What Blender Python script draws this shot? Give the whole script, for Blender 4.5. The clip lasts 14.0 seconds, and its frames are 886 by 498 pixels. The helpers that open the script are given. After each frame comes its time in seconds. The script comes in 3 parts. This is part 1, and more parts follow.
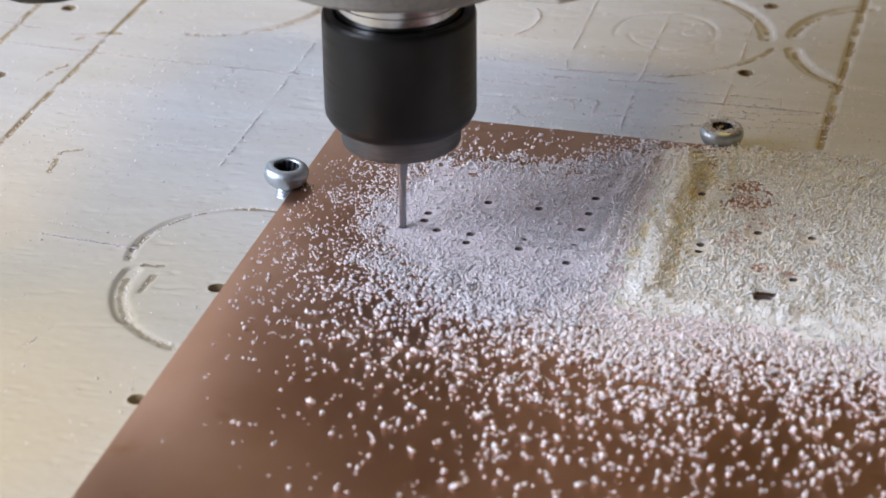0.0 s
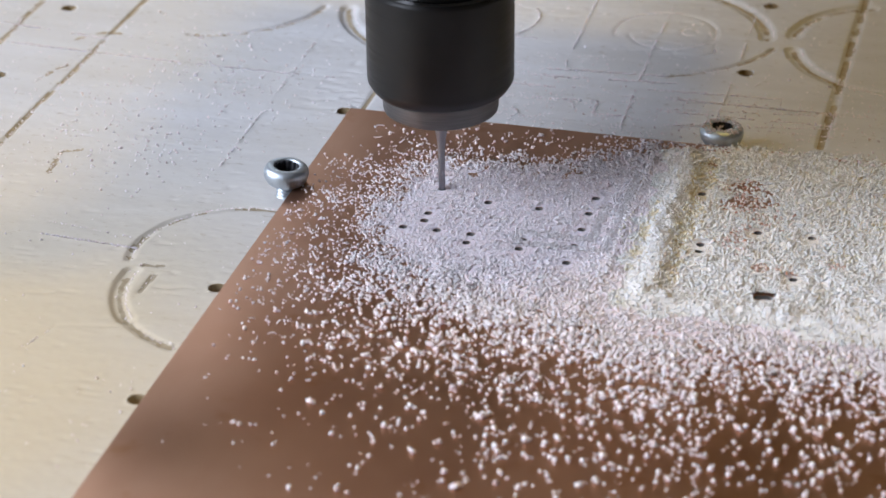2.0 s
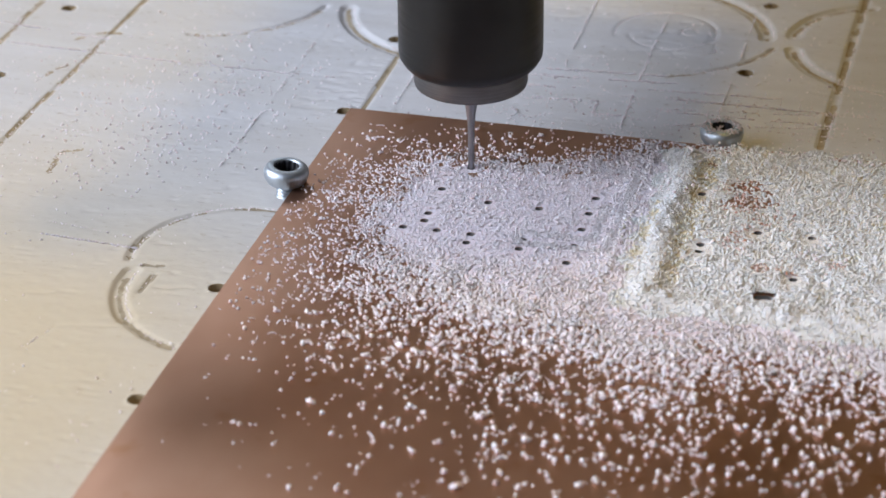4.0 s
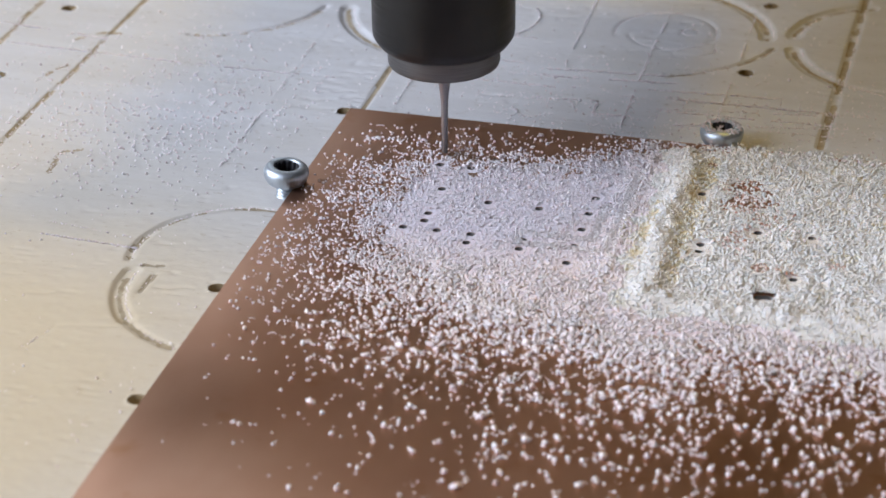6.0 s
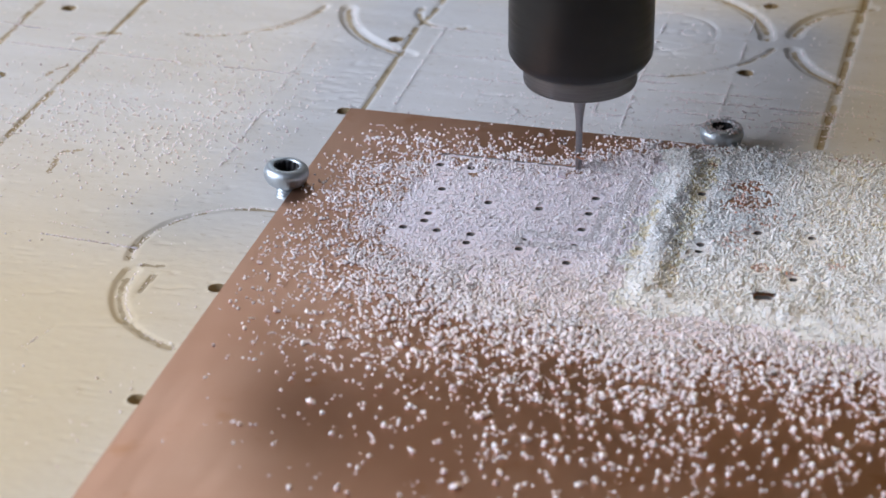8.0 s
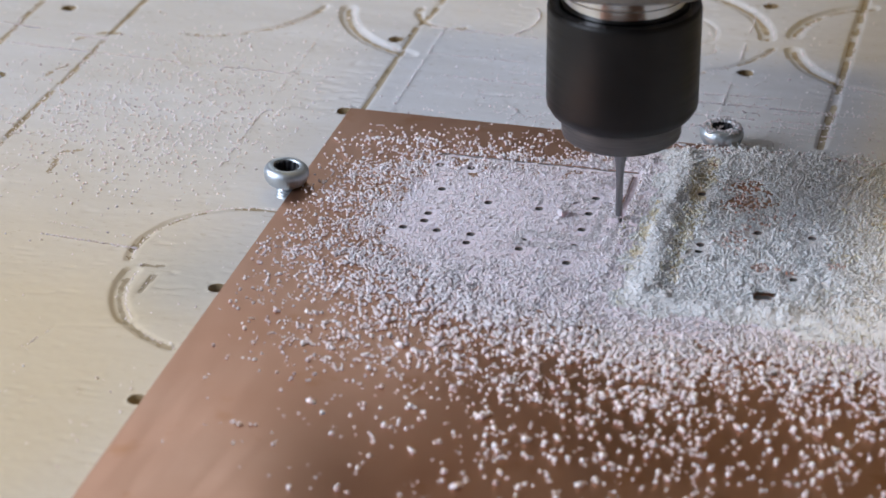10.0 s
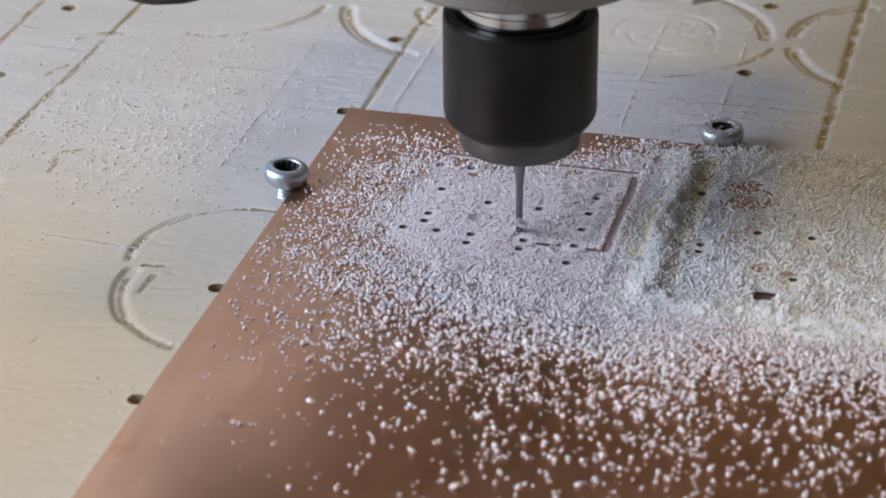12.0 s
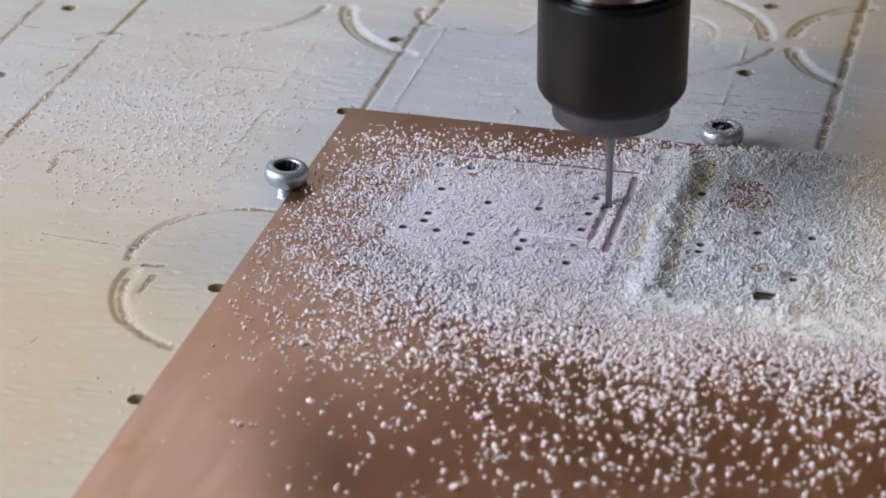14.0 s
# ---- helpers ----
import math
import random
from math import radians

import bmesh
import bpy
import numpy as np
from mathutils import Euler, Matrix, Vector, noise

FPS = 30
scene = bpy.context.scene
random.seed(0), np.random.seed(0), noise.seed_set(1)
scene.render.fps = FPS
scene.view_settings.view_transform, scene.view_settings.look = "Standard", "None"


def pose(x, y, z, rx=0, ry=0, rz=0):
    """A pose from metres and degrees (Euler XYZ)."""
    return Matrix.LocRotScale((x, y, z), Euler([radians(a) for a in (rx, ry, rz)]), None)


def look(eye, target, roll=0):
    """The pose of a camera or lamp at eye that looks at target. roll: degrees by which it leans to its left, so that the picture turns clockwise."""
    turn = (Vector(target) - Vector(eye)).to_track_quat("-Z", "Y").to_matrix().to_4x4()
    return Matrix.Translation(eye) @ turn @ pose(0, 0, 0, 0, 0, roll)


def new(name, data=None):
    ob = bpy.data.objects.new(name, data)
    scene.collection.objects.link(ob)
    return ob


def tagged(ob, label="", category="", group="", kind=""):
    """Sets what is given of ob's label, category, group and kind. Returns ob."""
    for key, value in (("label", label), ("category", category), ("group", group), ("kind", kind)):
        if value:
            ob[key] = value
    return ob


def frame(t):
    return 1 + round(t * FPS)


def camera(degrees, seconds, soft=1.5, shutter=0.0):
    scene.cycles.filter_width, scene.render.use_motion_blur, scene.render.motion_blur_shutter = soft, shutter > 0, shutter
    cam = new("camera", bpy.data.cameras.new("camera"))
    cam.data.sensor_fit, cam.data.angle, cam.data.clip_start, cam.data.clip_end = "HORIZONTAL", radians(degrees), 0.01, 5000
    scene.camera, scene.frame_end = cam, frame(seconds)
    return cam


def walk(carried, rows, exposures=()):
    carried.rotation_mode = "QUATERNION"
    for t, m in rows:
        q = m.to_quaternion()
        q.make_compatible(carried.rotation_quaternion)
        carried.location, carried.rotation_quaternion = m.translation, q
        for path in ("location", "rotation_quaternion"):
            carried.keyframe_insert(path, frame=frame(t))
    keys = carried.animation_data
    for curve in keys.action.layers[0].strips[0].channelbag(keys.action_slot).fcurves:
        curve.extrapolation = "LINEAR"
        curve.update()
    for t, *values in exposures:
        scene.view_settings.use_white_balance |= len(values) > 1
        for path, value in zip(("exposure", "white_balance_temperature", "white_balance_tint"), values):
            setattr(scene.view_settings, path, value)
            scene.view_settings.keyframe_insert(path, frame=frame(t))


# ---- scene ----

MM = 0.001  # plan figures below are in millimetres


def v(x, y, z):
    return Vector((x * MM, y * MM, z * MM))


# ---- camera: stands still on a long lens ----
cam = camera(21.6, 14.0, soft=1.65)
# the lens is sharp at the cutter and softens towards the near edge of the board
cam.data.dof.use_dof = True
cam.data.dof.focus_distance = 0.285
cam.data.dof.aperture_fstop = 42
EYE = pose(84.613 * MM, -265.979 * MM, 127.979 * MM, 61.845, 0.537, 14.903)
walk(cam, [(0.0, EYE), (14.0, EYE)], exposures=[(0.0, 0.14), (3.0, 0.12), (5.5, 0.07), (8.0, 0.04), (10.3, -0.12), (12.5, -0.18), (14.0, -0.12)])

# ---- world and lights ----
world = bpy.data.worlds.new("world")
scene.world = world
world.use_nodes = True
wn = world.node_tree
sky = wn.nodes.new("ShaderNodeTexSky")
sky.sky_type = "NISHITA"
sky.sun_disc = False
sky.sun_elevation = radians(38)
sky.sun_rotation = radians(250)
wn.links.new(sky.outputs[0], wn.nodes["Background"].inputs[0])
wn.nodes["Background"].inputs[1].default_value = 0.1


def area(name, eye, target, sx, sy, watts, colour):
    d = bpy.data.lights.new(name, "AREA")
    d.shape, d.size, d.size_y, d.energy, d.color = "RECTANGLE", sx, sy, watts, colour
    ob = new(name, d)
    ob.matrix_world = look(eye, target)
    return ob


# daylight in the two window openings, and the warm ceiling lamp
area("window_light_west", (-0.76, -0.46, 0.54), (0.0, -0.01, 0.0), 0.85, 0.6, 17.6, (0.76, 0.84, 1.0))
area("window_light_north", (-0.55, 0.98, 0.88), (0.0, 0.0, 0.0), 0.4, 0.42, 1.9, (0.80, 0.88, 1.0))
lamp = area("ceiling_lamp_light", (0.25, 0.22, 1.3), (0.25, 0.22, 0.0), 0.34, 0.34, 4.0, (1.0, 0.68, 0.15))
lamp.data.shape = "DISK"


# ---- materials ----
class Nodes:
    """A material's node tree, with short names for what is used most."""

    def __init__(self, name, rough=0.5, metal=0.0):
        self.m = bpy.data.materials.new(name)
        self.m.use_nodes = True
        self.t = self.m.node_tree
        self.b = self.t.nodes["Principled BSDF"]
        self.b.inputs["Roughness"].default_value = rough
        self.b.inputs["Metallic"].default_value = metal
        self.c = self.t.nodes.new("ShaderNodeTexCoord").outputs["Object"]

    def put(self, a, b):
        self.t.links.new(a, b)

    def stretched(self, sx, sy, sz):
        n = self.t.nodes.new("ShaderNodeMapping")
        n.inputs["Scale"].default_value = (sx, sy, sz)
        self.put(self.c, n.inputs["Vector"])
        return n.outputs[0]

    def noise(self, scale, detail=4.0, rough=0.55, where=None):
        n = self.t.nodes.new("ShaderNodeTexNoise")
        n.inputs["Scale"].default_value = scale
        n.inputs["Detail"].default_value = detail
        n.inputs["Roughness"].default_value = rough
        self.put(where or self.c, n.inputs["Vector"])
        return n.outputs[0]

    def ramp(self, fac, stops):
        n = self.t.nodes.new("ShaderNodeValToRGB")
        e = n.color_ramp.elements
        while len(e) < len(stops):
            e.new(0.5)
        for k, (at, col) in enumerate(stops):
            e[k].position = at
            e[k].color = (*col, 1) if len(col) == 3 else col
        self.put(fac, n.inputs[0])
        return n.outputs[0]

    def grey(self, fac, lo, hi, at0=0.3, at1=0.7):
        return self.ramp(fac, [(at0, (lo, lo, lo)), (at1, (hi, hi, hi))])

    def mix(self, fac, a, b, how="MIX"):
        n = self.t.nodes.new("ShaderNodeMix")
        n.data_type, n.blend_type = "RGBA", how
        for val, sock in ((fac, n.inputs[0]), (a, n.inputs[6]), (b, n.inputs[7])):
            if isinstance(val, (int, float)):
                sock.default_value = val
            elif isinstance(val, tuple):
                sock.default_value = (*val, 1)
            else:
                self.put(val, sock)
        return n.outputs[2]

    def bump(self, height, dist, strength=1.0, under=None):
        n = self.t.nodes.new("ShaderNodeBump")
        n.inputs["Distance"].default_value = dist
        n.inputs["Strength"].default_value = strength
        self.put(height, n.inputs["Height"])
        if under:
            self.put(under, n.inputs["Normal"])
        return n.outputs[0]

    def done(self, colour=None, rough=None, normal=None):
        for val, key in ((colour, "Base Color"), (rough, "Roughness"), (normal, "Normal")):
            if isinstance(val, tuple):
                self.b.inputs[key].default_value = (*val, 1)
            elif val is not None:
                self.put(val, self.b.inputs[key])
        return self.m


def bed_material():
    n = Nodes("pale_spoilboard", 0.62)
    grain = n.noise(1.0, 6, 0.6, n.stretched(30, 260, 60))
    fibre = n.noise(1.0, 4, 0.7, n.stretched(350, 2600, 900))
    blot = n.noise(28, 3, 0.5)
    speck = n.noise(1.0, 3, 0.6, n.stretched(700, 1800, 900))
    col = n.ramp(grain, [(0.3, (0.535, 0.525, 0.53)), (0.55, (0.58, 0.575, 0.59)), (0.75, (0.61, 0.61, 0.632))])
    col = n.mix(n.grey(blot, 0.0, 0.4, 0.45, 0.75), col, (0.50, 0.455, 0.375))
    col = n.mix(n.grey(speck, 0.0, 0.6, 0.64, 0.70), col, (0.34, 0.29, 0.24))
    # yellower colour around a point at the near left, with a ragged border
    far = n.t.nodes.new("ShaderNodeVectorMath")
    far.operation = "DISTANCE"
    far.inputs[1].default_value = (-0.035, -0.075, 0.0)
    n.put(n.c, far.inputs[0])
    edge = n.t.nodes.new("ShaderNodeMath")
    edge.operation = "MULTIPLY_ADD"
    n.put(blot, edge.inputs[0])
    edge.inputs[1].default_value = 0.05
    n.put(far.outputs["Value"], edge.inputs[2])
    yellower_area = n.ramp(edge.outputs[0], [(0.045, (0.75, 0.75, 0.75)), (0.095, (0, 0, 0))])
    col = n.mix(yellower_area, col, (0.63, 0.51, 0.315))
    nor = n.bump(fibre, 0.00008, 0.4)
    nor = n.bump(n.noise(260, 4, 0.6), 0.0003, 0.22, nor)
    return n.done(col, n.grey(blot, 0.45, 0.65), nor)


def shaded_bare_wood_material():
    n = Nodes("shaded_bare_groove_wood", 0.8)
    f = n.noise(700, 4, 0.6)
    # bare wood, its colour darkened to paint in the shade inside grooves
    col = n.ramp(f, [(0.3, (0.26, 0.20, 0.12)), (0.7, (0.45, 0.38, 0.28))])
    return n.done(col, None, n.bump(f, 0.0002, 0.6))


def hole_material():
    n = Nodes("drilled_wood", 0.9)
    return n.done(n.ramp(n.noise(600), [(0.3, (0.12, 0.08, 0.04)), (0.7, (0.3, 0.22, 0.12))]))


def copper_material():
    n = Nodes("copper_clad", 0.3, 1.0)
    cloud = n.noise(45, 3, 0.5)
    fine = n.noise(1.0, 4, 0.7, n.stretched(500, 60, 100))
    spot = n.noise(160, 3, 0.5)
    col = n.ramp(cloud, [(0.3, (0.42, 0.22, 0.137)), (0.7, (0.54, 0.325, 0.227))])
    col = n.mix(n.grey(spot, 0.0, 0.6, 0.62, 0.72), col, (0.40, 0.19, 0.09))
    rough = n.mix(0.35, n.grey(cloud, 0.35, 0.42), n.grey(fine, 0.28, 0.48))
    nor = n.bump(fine, 0.00002, 0.25)
    return n.done(col, rough, nor)


def laminate_material():
    n = Nodes("board_core", 0.7)
    return n.done(n.ramp(n.noise(500), [(0.3, (0.15, 0.135, 0.125)), (0.7, (0.25, 0.225, 0.21))]))


def swarf_material(name, a, b, c):
    n = Nodes(name, 0.95)
    n.b.inputs["Specular IOR Level"].default_value = 0.15
    g = n.t.nodes.new("ShaderNodeNewGeometry")
    col = n.ramp(g.outputs["Random Per Island"], [(0.0, a), (0.45, b), (1.0, c)])
    col = n.mix(n.grey(n.noise(2200, 3, 0.6), 0.0, 0.3, 0.45, 0.75), col, (0.72, 0.62, 0.6))
    n.b.inputs["Subsurface Weight"].default_value = 0.85
    n.b.inputs["Subsurface Radius"].default_value = (1.0, 0.9, 0.85)
    n.b.inputs["Subsurface Scale"].default_value = 0.0005
    return n.done(col, None, n.bump(n.noise(4500, 3, 0.7), 0.00005, 0.5))


def mound_material(name, low, high, stain):
    n = Nodes(name, 0.85)
    n.b.inputs["Specular IOR Level"].default_value = 0.15
    grit = n.t.nodes.new("ShaderNodeTexVoronoi")
    grit.inputs["Scale"].default_value = 2600
    n.put(n.c, grit.inputs["Vector"])
    patch = n.noise(75, 4, 0.6)
    col = n.ramp(n.noise(1700, 3, 0.6), [(0.3, low), (0.6, high)])
    col = n.mix(n.grey(patch, 0.0, 0.35, 0.55, 0.75), col, stain)
    n.b.inputs["Subsurface Weight"].default_value = 0.85
    n.b.inputs["Subsurface Radius"].default_value = (1.0, 0.9, 0.85)
    n.b.inputs["Subsurface Scale"].default_value = 0.0005
    return n.done(col, None, n.bump(grit.outputs["Distance"], 0.0002, 0.5))


def steel_material(name, colour, rough, axis_lines=True):
    n = Nodes(name, rough, 1.0)
    lines = n.noise(1.0, 3, 0.6, n.stretched(200, 200, 6000)) if axis_lines else n.noise(1800, 3, 0.6)
    col = n.mix(n.grey(n.noise(400), 0.0, 0.35), colour, tuple(k * 0.72 for k in colour))
    return n.done(col, n.grey(lines, rough * 0.7, rough * 1.4), n.bump(lines, 0.00001, 0.3))


def black_nut_material():
    n = Nodes("blackened_steel", 0.42, 0.35)
    lines = n.noise(1.0, 4, 0.6, n.stretched(120, 120, 3000))
    col = n.ramp(n.noise(250, 4), [(0.3, (0.008, 0.007, 0.007)), (0.7, (0.013, 0.012, 0.012))])
    return n.done(col, n.grey(lines, 0.34, 0.5), n.bump(lines, 0.00001, 0.4))


def paint_material(name, colour, rough=0.6):
    n = Nodes(name, rough)
    f = n.noise(120, 4)
    col = n.mix(n.grey(f, 0.0, 0.4), colour, tuple(k * 0.8 for k in colour))
    return n.done(col, n.grey(n.noise(900), rough * 0.8, min(1, rough * 1.2)), n.bump(n.noise(2500), 0.00003, 0.4))


MAT = {
    "bed": bed_material(), "groove": shaded_bare_wood_material(), "hole": hole_material(), "copper": copper_material(),
    "core": laminate_material(),
    "swarf": swarf_material("pinkish_swarf", (0.62, 0.49, 0.49), (0.82, 0.71, 0.74), (0.90, 0.82, 0.85)),
    "pale": swarf_material("white_swarf", (0.62, 0.57, 0.54), (0.78, 0.755, 0.75), (0.87, 0.86, 0.865)),
    "yellow": swarf_material("yellow_swarf", (0.54, 0.44, 0.28), (0.68, 0.60, 0.44), (0.82, 0.78, 0.68)),
    "red": swarf_material("red_swarf", (0.40, 0.18, 0.12), (0.58, 0.38, 0.32), (0.74, 0.60, 0.56)),
    "mound": mound_material("pinkish_swarf_bed", (0.70, 0.60, 0.65), (0.83, 0.74, 0.79), (0.72, 0.56, 0.53)),
    "pale_mound": mound_material("white_swarf_bed", (0.68, 0.65, 0.635), (0.80, 0.78, 0.78), (0.70, 0.62, 0.55)),
    "nut": black_nut_material(), "lip": steel_material("dark_collet_steel", (0.17, 0.165, 0.165), 0.55),
    "steel": steel_material("polished_steel", (0.58, 0.58, 0.59), 0.06),
    "carbide": steel_material("carbide", (0.30, 0.295, 0.31), 0.45), "flange": steel_material("dull_flange", (0.34, 0.33, 0.31), 0.5, False),
    "zinc": steel_material("zinc_plate", (0.56, 0.61, 0.66), 0.44, False), "socket": paint_material("dark_socket", (0.05, 0.05, 0.055), 0.5),
    "plate": paint_material("pale_plate", (0.66, 0.62, 0.55), 0.55), "dark": paint_material("dark_rubber", (0.035, 0.033, 0.03), 0.6),
    "motor": paint_material("motor_casing", (0.06, 0.06, 0.065), 0.45), "wall": paint_material("wall_paint", (0.10, 0.085, 0.07), 0.8), "ceiling": paint_material("ceiling_paint", (0.5, 0.5, 0.5), 0.8),
    "bench": paint_material("bench_top", (0.3, 0.24, 0.17), 0.6), "frame": paint_material("window_paint", (0.75, 0.75, 0.74), 0.5),
}


# ---- mesh helpers ----
def part(name, bm, material, parent=None, label="", smooth=True):
    me = bpy.data.meshes.new(name)
    bmesh.ops.recalc_face_normals(bm, faces=bm.faces[:])
    for f in bm.faces:
        f.smooth = smooth
    bm.to_mesh(me)
    bm.free()
    for m in (material if isinstance(material, (list, tuple)) else [material]):
        me.materials.append(m)
    ob = new(name, me)
    ob.parent = parent
    if label:
        ob["label"] = label
    return ob


def lathe(profile, steps=96, bm=None, centre=(0, 0)):
    """A body of revolution about z from (radius, height) pairs in millimetres."""
    bm = bm or bmesh.new()
    rings = []
    for r, z in profile:
        if r < 1e-6:
            rings.append([bm.verts.new(v(centre[0], centre[1], z))])
        else:
            rings.append([bm.verts.new(v(centre[0] + r * math.cos(2 * math.pi * k / steps),
                                         centre[1] + r * math.sin(2 * math.pi * k / steps), z)) for k in range(steps)])
    for a, b in zip(rings, rings[1:]):
        for k in range(steps):
            j = (k + 1) % steps
            if len(a) == 1 and len(b) > 1:
                bm.faces.new((a[0], b[k], b[j]))
            elif len(b) == 1 and len(a) > 1:
                bm.faces.new((a[k], b[0], a[j]))
            elif len(a) > 1:
                bm.faces.new((a[k], b[k], b[j], a[j]))
    return bm


def sharpen(ob, degrees=28):
    """Marks the hard edges of a smooth mesh."""
    bm = bmesh.new()
    bm.from_mesh(ob.data)
    for e in bm.edges:
        if len(e.link_faces) == 2 and e.calc_face_angle(0) > radians(degrees):
            e.smooth = False
    bm.to_mesh(ob.data)
    bm.free()
    return ob


def prism(outline, z0, z1, bevel=0.0):
    bm = bmesh.new()
    low = [bm.verts.new(v(x, y, z0)) for x, y in outline]
    top = [bm.verts.new(v(x, y, z1)) for x, y in outline]
    bm.faces.new(low)
    bm.faces.new(top)
    for k in range(len(low)):
        j = (k + 1) % len(low)
        bm.faces.new((low[k], low[j], top[j], top[k]))
    bmesh.ops.recalc_face_normals(bm, faces=bm.faces[:])
    if bevel:
        bmesh.ops.bevel(bm, geom=bm.edges[:], offset=bevel * MM, segments=2, affect="EDGES", profile=0.6)
    return bm


def box(x0, y0, z0, x1, y1, z1, bevel=0.0):
    return prism([(x0, y0), (x1, y0), (x1, y1), (x0, y1)], z0, z1, bevel)


def mesh_from(name, verts, faces, materials, index=None, smooth=True):
    """A mesh from arrays: verts in millimetres, faces all of one size."""
    me = bpy.data.meshes.new(name)
    n, k = faces.shape
    me.vertices.add(len(verts))
    me.vertices.foreach_set("co", (np.asarray(verts, dtype=np.float32) * MM).ravel())
    me.loops.add(n * k)
    me.loops.foreach_set("vertex_index", faces.astype(np.int32).ravel())
    me.polygons.add(n)
    me.polygons.foreach_set("loop_start", np.arange(n, dtype=np.int32) * k)
    me.polygons.foreach_set("loop_total", np.full(n, k, dtype=np.int32))
    for m in materials:
        me.materials.append(m)
    if index is not None:
        me.polygons.foreach_set("material_index", index.astype(np.int32))
    me.polygons.foreach_set("use_smooth", np.full(n, smooth, dtype=bool))
    me.update(calc_edges=True)
    return me


rng = np.random.default_rng(7)


def value_noise(x, y, size, seed):
    """Smooth noise from 0 to 1 with features of that many millimetres."""
    g = np.random.default_rng(seed).random((128, 128))
    u, w = x / size + 40.3, y / size + 57.7
    i, j = np.floor(u).astype(int), np.floor(w).astype(int)
    a, b = u - i, w - j
    a, b = a * a * (3 - 2 * a), b * b * (3 - 2 * b)
    q = lambda m, n: g[m % 128, n % 128]
    return (q(i, j) * (1 - a) + q(i + 1, j) * a) * (1 - b) + (q(i, j + 1) * (1 - a) + q(i + 1, j + 1) * a) * b


def seg_dist(x, y, pts):
    """Distance to an open polyline."""
    best = np.full(np.shape(x), 1e9)
    for (ax, ay), (bx, by) in zip(pts, pts[1:]):
        dx, dy = bx - ax, by - ay
        k = np.clip(((x - ax) * dx + (y - ay) * dy) / (dx * dx + dy * dy), 0, 1)
        best = np.minimum(best, np.hypot(x - ax - k * dx, y - ay - k * dy))
    return best


def inside(x, y, poly):
    """Whether points lie in a polygon."""
    ok = np.zeros(np.shape(x), dtype=bool)
    for (ax, ay), (bx, by) in zip(poly, poly[1:] + poly[:1]):
        if ay != by:
            ok ^= ((ay > y) != (by > y)) & (x < (bx - ax) * (y - ay) / (by - ay) + ax)
    return ok


# ---- plan of the work, millimetres; z 0 is the copper, the back left corner of the board is the origin ----
BED_Z = -1.6
BED_HOLES = [(ix * 50 - 1.6, iy * 24.95 + 2.2) for ix in (-1, 0, 1) for iy in range(-4, 4)]
DRILLED = [(15.92, -30.96), (17.9, -26.85), (17.95, -28.81), (20.03, -30.84), (24.18, -30.85), (24.19, -33.04),
           (30.56, -30.89), (30.53, -33.07), (36.67, -18.2), (36.65, -22.38), (36.64, -26.59), (36.65, -30.83),
           (36.64, -35.11), (30.56, -22.5), (24.21, -22.37), (17.81, -20.17), (19.88, -13.68), (15.86, -13.67)]
OLD_HOLES = [(56.98, -22.45), (63.35, -22.34), (51.0, -28.58), (48.94, -13.93), (62.46, -32.87), (50.9, -27.0)]
OLD_SLOT = [(59.2, -37.85), (60.3, -37.65)]
CUT = [(15.66, -10.6), (40.5, -10.6), (40.6, -31.6), (29.65, -31.6), (29.65, -29.0), (37.1, -29.0), (38.35, -29.0), (38.45, -19.4)]
CUT_TIMES = [6.35, 8.73, 10.73, 11.8, 12.01, 12.77, 13.02, 14.0]
CUT_R = 0.5


# ---- the room: plain walls with two window openings ----
def wall_with_opening(name, m, width, low, high, o0, o1, z0, z1):
    bm = bmesh.new()
    for x0, x1, a, b in ((-width / 2, o0, low, high), (o1, width / 2, low, high), (o0, o1, low, z0), (o0, o1, z1, high)):
        made = bmesh.ops.create_cube(bm, size=1)["verts"]
        for w in made:
            w.co = Vector(((x0 + x1) / 2 + w.co.x * (x1 - x0), w.co.y * 0.1, (a + b) / 2 + w.co.z * (b - a)))
    ob = part(name, bm, MAT["wall"], smooth=False)
    ob.matrix_world = m
    return tagged(ob, kind="structure")


def room():
    low, high = -0.0196, 2.2
    tagged(part("floor", box(-880, -1500, -60, 1500, 1500, -19.6), MAT["bench"], smooth=False), kind="structure")
    tagged(part("ceiling", box(-880, -1500, 2200, 1500, 1500, 2260), MAT["ceiling"], smooth=False), kind="structure")
    wall_with_opening("wall_west", pose(-0.83, 0, 0, 0, 0, 90), 3.0, low, high, -0.92, 0.0, 0.2, 0.9)
    wall_with_opening("wall_north", pose(0.31, 1.05, 0), 2.18, low, high, -1.08, -0.64, 0.64, 1.14)
    tagged(part("wall_east", box(1400, -1500, -19.6, 1500, 1500, 2200), MAT["wall"], smooth=False), kind="structure")
    tagged(part("wall_south", box(-780, -1500, -19.6, 1400, -1400, 2200), MAT["wall"], smooth=False), kind="structure")


room()


# ---- the spoilboard: engraved, drilled, worn ----
def arc(cx, cy, r, a0, a1, n=22):
    return [(cx + r * math.cos(radians(a0 + (a1 - a0) * k / n)), cy + r * math.sin(radians(a0 + (a1 - a0) * k / n))) for k in range(n + 1)]


def spiral(cx, cy, r0, r1, a0, turns, n=60):
    return [(cx + (r0 + (r1 - r0) * k / n) * math.cos(radians(a0 + 360 * turns * k / n)),
             cy + (r0 + (r1 - r0) * k / n) * math.sin(radians(a0 + 360 * turns * k / n))) for k in range(n + 1)]


